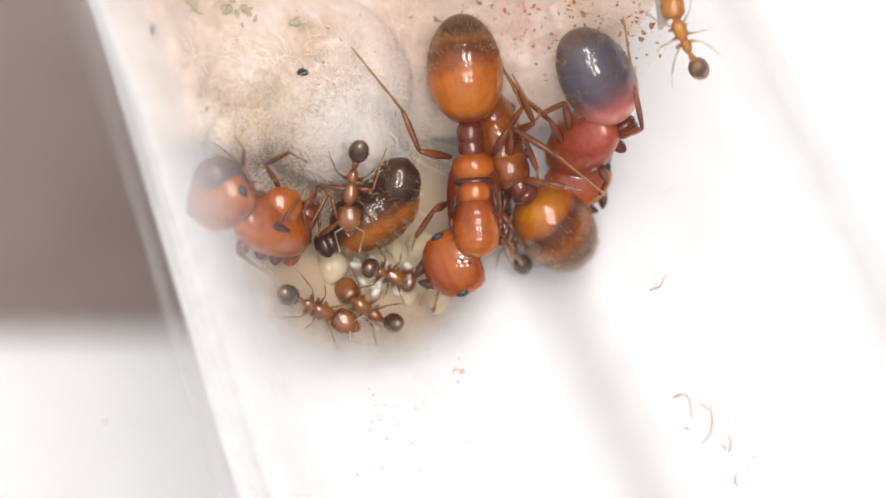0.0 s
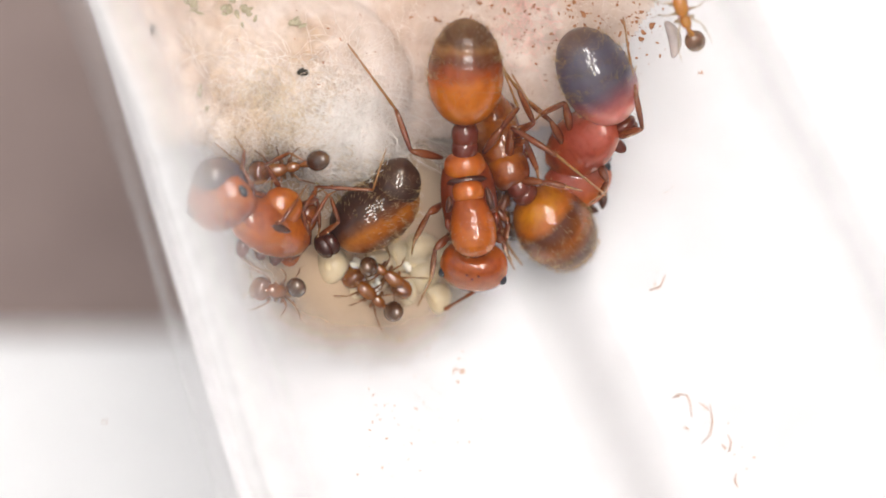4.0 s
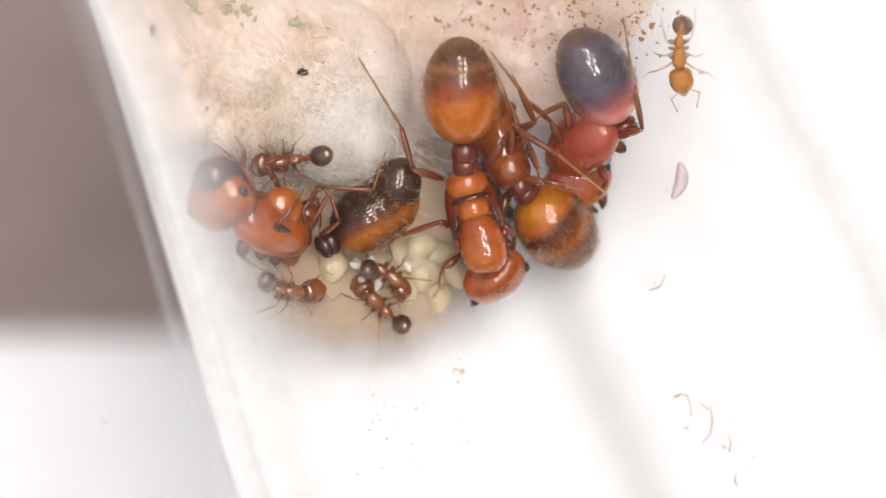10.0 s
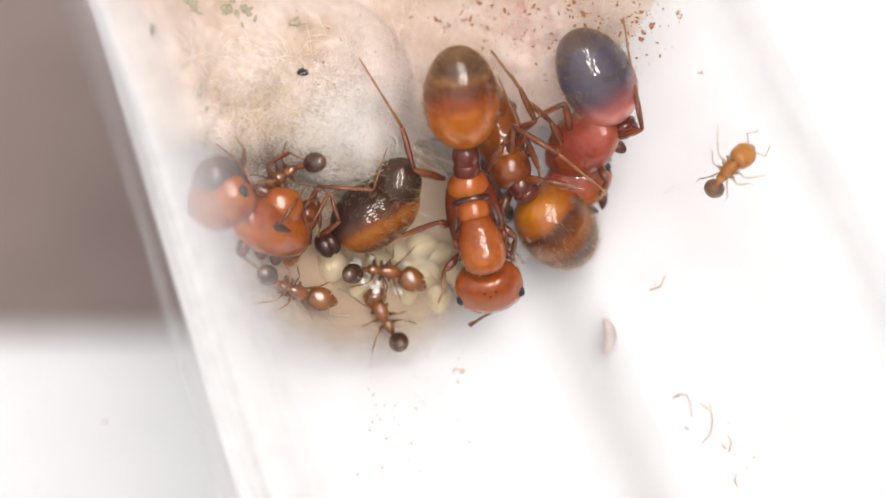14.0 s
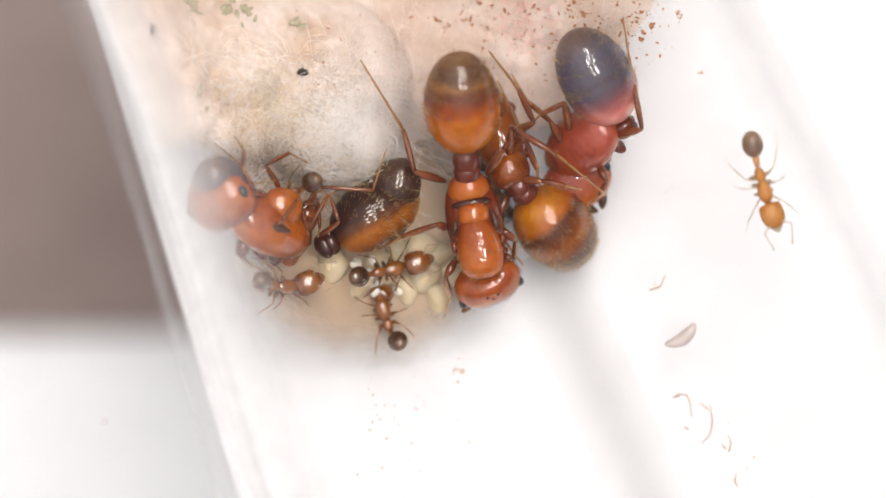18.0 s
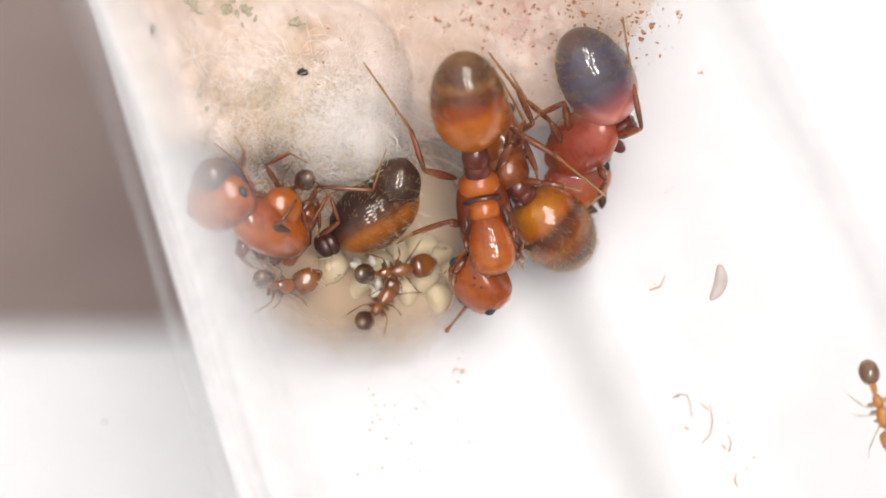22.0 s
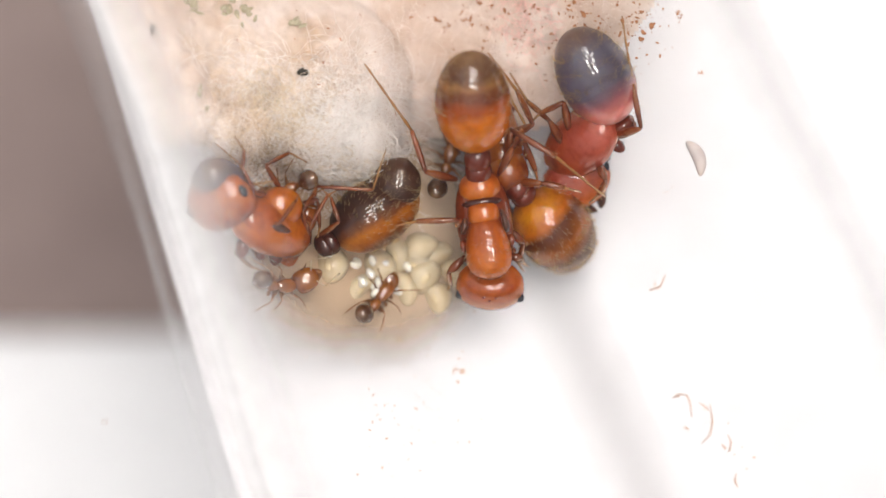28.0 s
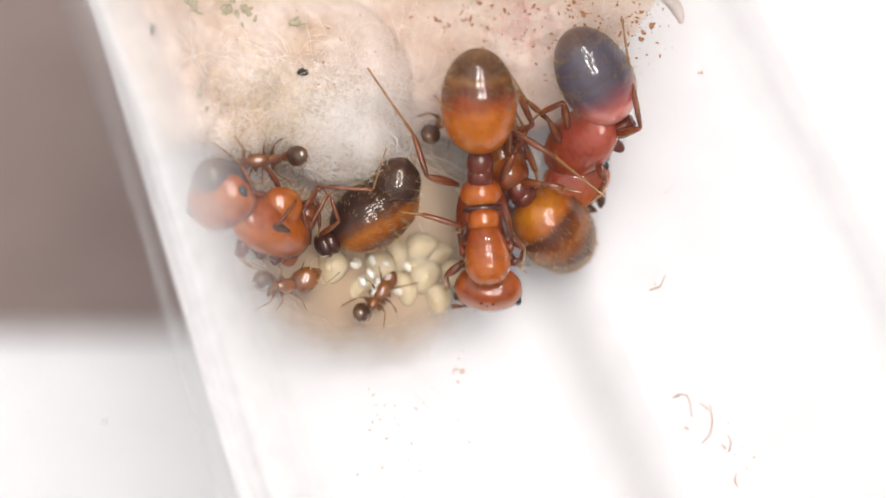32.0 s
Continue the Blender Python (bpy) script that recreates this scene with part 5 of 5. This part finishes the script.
    # workers: abdomen, mesosoma, head
    wa1 = [(0, 635, 268, 622, 330, 618, 388), (0.5, 636, 255, 622, 320, 612, 375), (1, 608, 272, 580, 325, 565, 370), (1.5, 602, 280, 560, 318, 520, 345), (2, 603, 272, 555, 300, 508, 315), (3, 572, 278, 510, 295, 462, 300), (3.5, 562, 283, 500, 298, 455, 305), (6, 571, 286, 505, 300, 462, 305), (7, 562, 284, 500, 292, 458, 296), (8, 565, 276, 500, 283, 455, 286), (10, 569, 276, 505, 285, 462, 292)]
    wa2 = [(12, 566, 278, 502, 292, 460, 305), (13, 560, 284, 500, 305, 462, 330), (14, 557, 288, 498, 312, 465, 340), (14.5, 557, 292, 500, 318, 468, 345), (16.5, 556, 310, 510, 345, 480, 375), (17.5, 553, 314, 506, 348, 474, 372), (18.5, 554, 328, 505, 350, 470, 360), (19, 557, 318, 510, 345, 474, 360), (21, 540, 322, 495, 350, 462, 370), (22.5, 540, 316, 494, 348, 460, 365), (24, 548, 298, 500, 330, 468, 355), (25, 548, 306, 500, 335, 466, 355)]
    wa3 = [(25.5, 548, 300, 500, 332, 468, 352), (27.5, 548, 322, 502, 345, 470, 360), (28.5, 542, 312, 492, 330, 458, 335), (29.5, 534, 296, 478, 308, 440, 305), (30, 526, 281, 468, 288, 430, 286), (31, 523, 280, 465, 286, 428, 286), (32, 526, 276, 468, 284, 430, 284)]
    drive(WA, wa1 + wa2 + wa3, 0.42, on_top, 1)
    wb1 = [(0, 510, 522, 566, 548, 615, 572), (1, 500, 482, 553, 515, 607, 540), (2, 528, 480, 562, 520, 574, 560), (3, 540, 478, 528, 510, 516, 538), (3.5, 530, 500, 505, 520, 480, 530), (5.5, 504, 540, 468, 510, 432, 488), (6, 500, 522, 468, 505, 436, 476), (7, 476, 498, 445, 480, 415, 462), (8, 492, 520, 462, 505, 425, 490), (8.5, 470, 500, 482, 530, 495, 562), (9, 474, 488, 493, 525, 517, 565), (9.5, 478, 505, 520, 528, 562, 540)]
    wb2 = [(10, 473, 499, 517, 516, 555, 515), (11, 480, 505, 525, 508, 560, 500), (12, 482, 506, 525, 508, 560, 495), (12.5, 474, 494, 520, 512, 562, 515), (13, 470, 487, 520, 515, 570, 540), (14, 473, 487, 523, 515, 580, 532), (14.5, 467, 488, 515, 508, 562, 510), (16.5, 467, 492, 513, 503, 548, 498), (17, 463, 497, 508, 507, 550, 504), (18, 464, 498, 505, 508, 546, 500), (20, 465, 494, 503, 506, 543, 496), (32, 465, 497, 503, 506, 542, 494)]
    drive(WB, wb1 + wb2, 0.42, None, 1)
    wc1 = [(0, 655, 475, 690, 487, 722, 497), (1, 655, 478, 690, 490, 720, 505), (3, 653, 472, 688, 487, 712, 510), (6, 655, 474, 688, 488, 708, 512), (8, 658, 478, 690, 492, 708, 515), (10, 654, 477, 690, 488, 708, 512), (11, 648, 478, 688, 486, 710, 505), (12, 628, 482, 672, 484, 712, 505), (13, 620, 483, 670, 482, 712, 506), (14, 624, 485, 680, 480, 728, 495), (14.5, 628, 486, 685, 478, 728, 482), (16.5, 622, 490, 675, 482, 722, 472)]
    wc2 = [(17, 624, 490, 680, 480, 730, 468), (18, 635, 490, 688, 478, 738, 465), (19, 635, 487, 690, 480, 743, 464), (20, 638, 486, 692, 478, 745, 464), (21, 632, 486, 682, 485, 738, 498), (22, 645, 485, 700, 480, 748, 470), (22.5, 658, 482, 710, 472, 752, 458), (23, 664, 488, 718, 462, 762, 442), (24, 658, 486, 710, 465, 755, 440), (24.5, 684, 476, 732, 448, 768, 425), (25, 708, 464, 750, 435, 785, 410), (25.5, 728, 444, 765, 410, 790, 375)]
    wc3 = [(27.5, 769, 355, 790, 300, 800, 255), (28.5, 778, 306, 800, 260, 815, 215), (29, 778, 274, 805, 230, 825, 190), (29.5, 770, 252, 800, 215, 825, 180), (30, 764, 240, 795, 205, 822, 172), (32, 762, 238, 793, 203, 820, 170)]
    drive(WC, wc1 + wc2 + wc3, 0.75, None, 1)
    wd1 = [(0, 697, 572, 650, 548, 614, 514), (0.5, 692, 566, 648, 540, 616, 505), (1, 689, 558, 650, 530, 618, 498), (2, 697, 547, 655, 520, 622, 490), (3, 698, 546, 655, 520, 622, 488), (5.5, 694, 566, 660, 530, 628, 492), (6, 695, 568, 660, 532, 625, 492), (7, 686, 560, 658, 526, 622, 488), (8, 688, 559, 660, 525, 620, 487), (9, 697, 558, 665, 525, 625, 490), (10, 711, 575, 672, 540, 640, 505), (10.5, 734, 598, 692, 562, 660, 535)]
    wd2 = [(11, 728, 595, 686, 562, 655, 532), (12, 718, 593, 680, 560, 655, 526), (13, 708, 602, 682, 556, 662, 522), (14, 706, 606, 680, 562, 663, 525), (14.5, 704, 607, 680, 562, 665, 525), (16.5, 707, 607, 684, 560, 668, 522), (18, 704, 604, 682, 560, 676, 518), (19, 688, 606, 676, 560, 680, 514), (20, 671, 592, 682, 545, 694, 512), (21, 663, 573, 685, 530, 695, 508), (22, 645, 568, 678, 532, 692, 508), (23, 648, 556, 682, 530, 698, 508), (25.5, 652, 562, 684, 530, 698, 508), (27.5, 646, 556, 676, 526, 690, 500), (32, 641, 553, 672, 522, 686, 496)]
    drive(WD, wd1 + wd2, 0.45, None, 1)
    we1 = [(0, 926, 468, 900, 420, 885, 370), (1, 927, 456, 900, 410, 885, 362), (2, 922, 444, 898, 398, 884, 352), (3, 918, 434, 895, 388, 882, 342), (3.5, 915, 425, 892, 380, 880, 335), (5.5, 895, 380, 880, 335, 872, 290), (32, 893, 378, 878, 333, 870, 288)]
    drive(WE, we1, 0.40)
    wf1 = [(0, 1237, 122, 1208, 65, 1190, 12), (0.5, 1228, 65, 1194, 20, 1172, -22), (1, 1213, 30, 1180, -14, 1165, -60), (2, 1200, 2, 1185, -45, 1175, -90), (3, 1232, 52, 1205, 10, 1188, -20), (3.5, 1234, 80, 1208, 30, 1192, -15), (5.5, 1206, 8, 1190, -45, 1180, -95), (6.5, 1195, -30, 1185, -85, 1180, -130), (8, 1195, -95, 1195, -40, 1200, 5), (9, 1197, 16, 1196, 42, 1197, 64), (9.5, 1195, 26, 1198, 70, 1208, 112), (10, 1208, 45, 1202, 95, 1206, 142)]
    wf2 = [(10.5, 1206, 45, 1208, 108, 1222, 162), (11, 1210, 68, 1212, 135, 1224, 195), (11.5, 1218, 126, 1206, 190, 1207, 250), (12, 1220, 180, 1207, 248, 1198, 308), (12.5, 1218, 273, 1206, 338, 1193, 396), (13, 1213, 324, 1231, 375, 1257, 416), (13.5, 1230, 340, 1264, 362, 1296, 378), (14, 1264, 334, 1292, 298, 1316, 275), (14.5, 1280, 319, 1288, 262, 1285, 215), (16.5, 1274, 137, 1242, 106, 1208, 82), (17, 1256, 140, 1266, 158, 1276, 190), (17.5, 1280, 169, 1303, 235, 1334, 284)]
    wf3 = [(18, 1331, 252, 1350, 328, 1370, 388), (18.5, 1357, 360, 1378, 436, 1396, 497), (19, 1400, 504, 1415, 572, 1438, 630), (19.5, 1446, 590, 1464, 608, 1482, 628), (20, 1467, 604, 1467, 570, 1466, 535), (20.5, 1467, 552, 1447, 504, 1442, 456), (20.8, 1455, 520, 1462, 500, 1478, 515), (21, 1452, 505, 1464, 528, 1475, 550), (21.5, 1495, 580, 1516, 640, 1543, 692), (22, 1538, 659, 1560, 728, 1584, 788), (22.5, 1566, 720, 1590, 788, 1612, 842), (24, 1640, 900, 1662, 960, 1685, 1015)]
    wf4 = [(27, 1660, 1000, 1640, 940, 1620, 885), (28.5, 1690, 950, 1670, 890, 1650, 832), (29.5, 1612, 836, 1592, 780, 1574, 724), (30, 1566, 800, 1548, 738, 1532, 680), (30.3, 1580, 840, 1568, 790, 1560, 745), (31, 1660, 1010, 1648, 955, 1640, 900), (32, 1680, 1080, 1668, 1025, 1660, 970)]
    drive(WF, wf1 + wf2 + wf3 + wf4, 0.40)
    stride(WF, ((0, 6.5), (8, 14.4), (16.5, 25), (27, 32)), 6, 18, 0.2)
    stride(WB, ((0, 14.4),), 2, 12, 0.3)
    stride(WA, ((0, 3.4), (16.5, 31)), 1, 10, 0.4)
    stride(WC, ((10, 14.4), (16.5, 30)), 3, 10, 0.4)
    stride(WD, ((0, 14.4), (16.5, 28)), 4, 10, 0.4)

    # the loose larva: place and lean
    lv1 = [(0, 1165, 20, -5), (1, 1172, 40, 8), (2, 1171, 45, 5), (3, 1178, 60, -10), (3.5, 1182, 65, -12), (5.5, 1190, 82, -8), (8, 1190, 80, -8), (8.5, 1199, 150, 5), (9, 1202, 187, 14), (9.5, 1200, 270, 12), (10, 1197, 320, 12), (10.5, 1186, 400, 12), (11, 1184, 404, 12), (11.5, 1184, 406, 14), (12, 1160, 472, 28), (12.5, 1114, 530, 44), (13, 1089, 552, 52), (13.5, 1070, 570, 30), (14, 1070, 596, 0), (14.5, 1096, 622, -30)]
    lv2 = [(16.5, 1155, 626, 58), (17, 1182, 598, 58), (17.5, 1188, 600, 60), (18, 1204, 592, 55), (18.5, 1246, 545, 48), (19, 1253, 546, 46), (20, 1252, 545, 46), (20.5, 1258, 537, 42), (21, 1258, 537, 42), (21.5, 1265, 502, 16), (22, 1266, 500, 14), (22.5, 1296, 488, 34), (23, 1308, 473, 40), (23.5, 1306, 469, 36), (24, 1286, 416, -8), (24.5, 1285, 380, -10), (25, 1284, 362, -10), (25.5, 1260, 342, -32), (27.5, 1222, 318, -35), (28, 1228, 281, -22), (28.5, 1221, 197, 2), (29, 1210, 90, -26), (29.5, 1214, 78, -28), (30, 1204, 66, -30), (31, 1195, 55, -34), (32, 1187, 16, -38)]
    walk(larva, [(t, Matrix.Translation(W(u, v, floor_z(u, v) + 0.18) * MM) @ pose(0, 0, 0, 0, 0, -lean)) for t, u, v, lean in lv1 + lv2])

    # queens that barely stir
    for ant, du, dv in ((QB, (0, 0, 3, -1, -2), (0, 0, -3, 0, 3)), (QC, (0, 0, 0, -1, -3), (0, 0, 1, 0, -1)), (QD, (0, 0, 1, 0, 0), (0, 1, 0, 1, 0)), (QE, (0, -2, -1, -3, -4), (0, 2, 1, 2, 3))):
        m = ant["root"].matrix_basis.copy()
        walk(ant["root"], [(t, Matrix.Translation(Vector((a / 70, -b / 70, 0)) * MM) @ m) for t, a, b in zip((0, 8, 12, 20, 32), du, dv)])


motions()
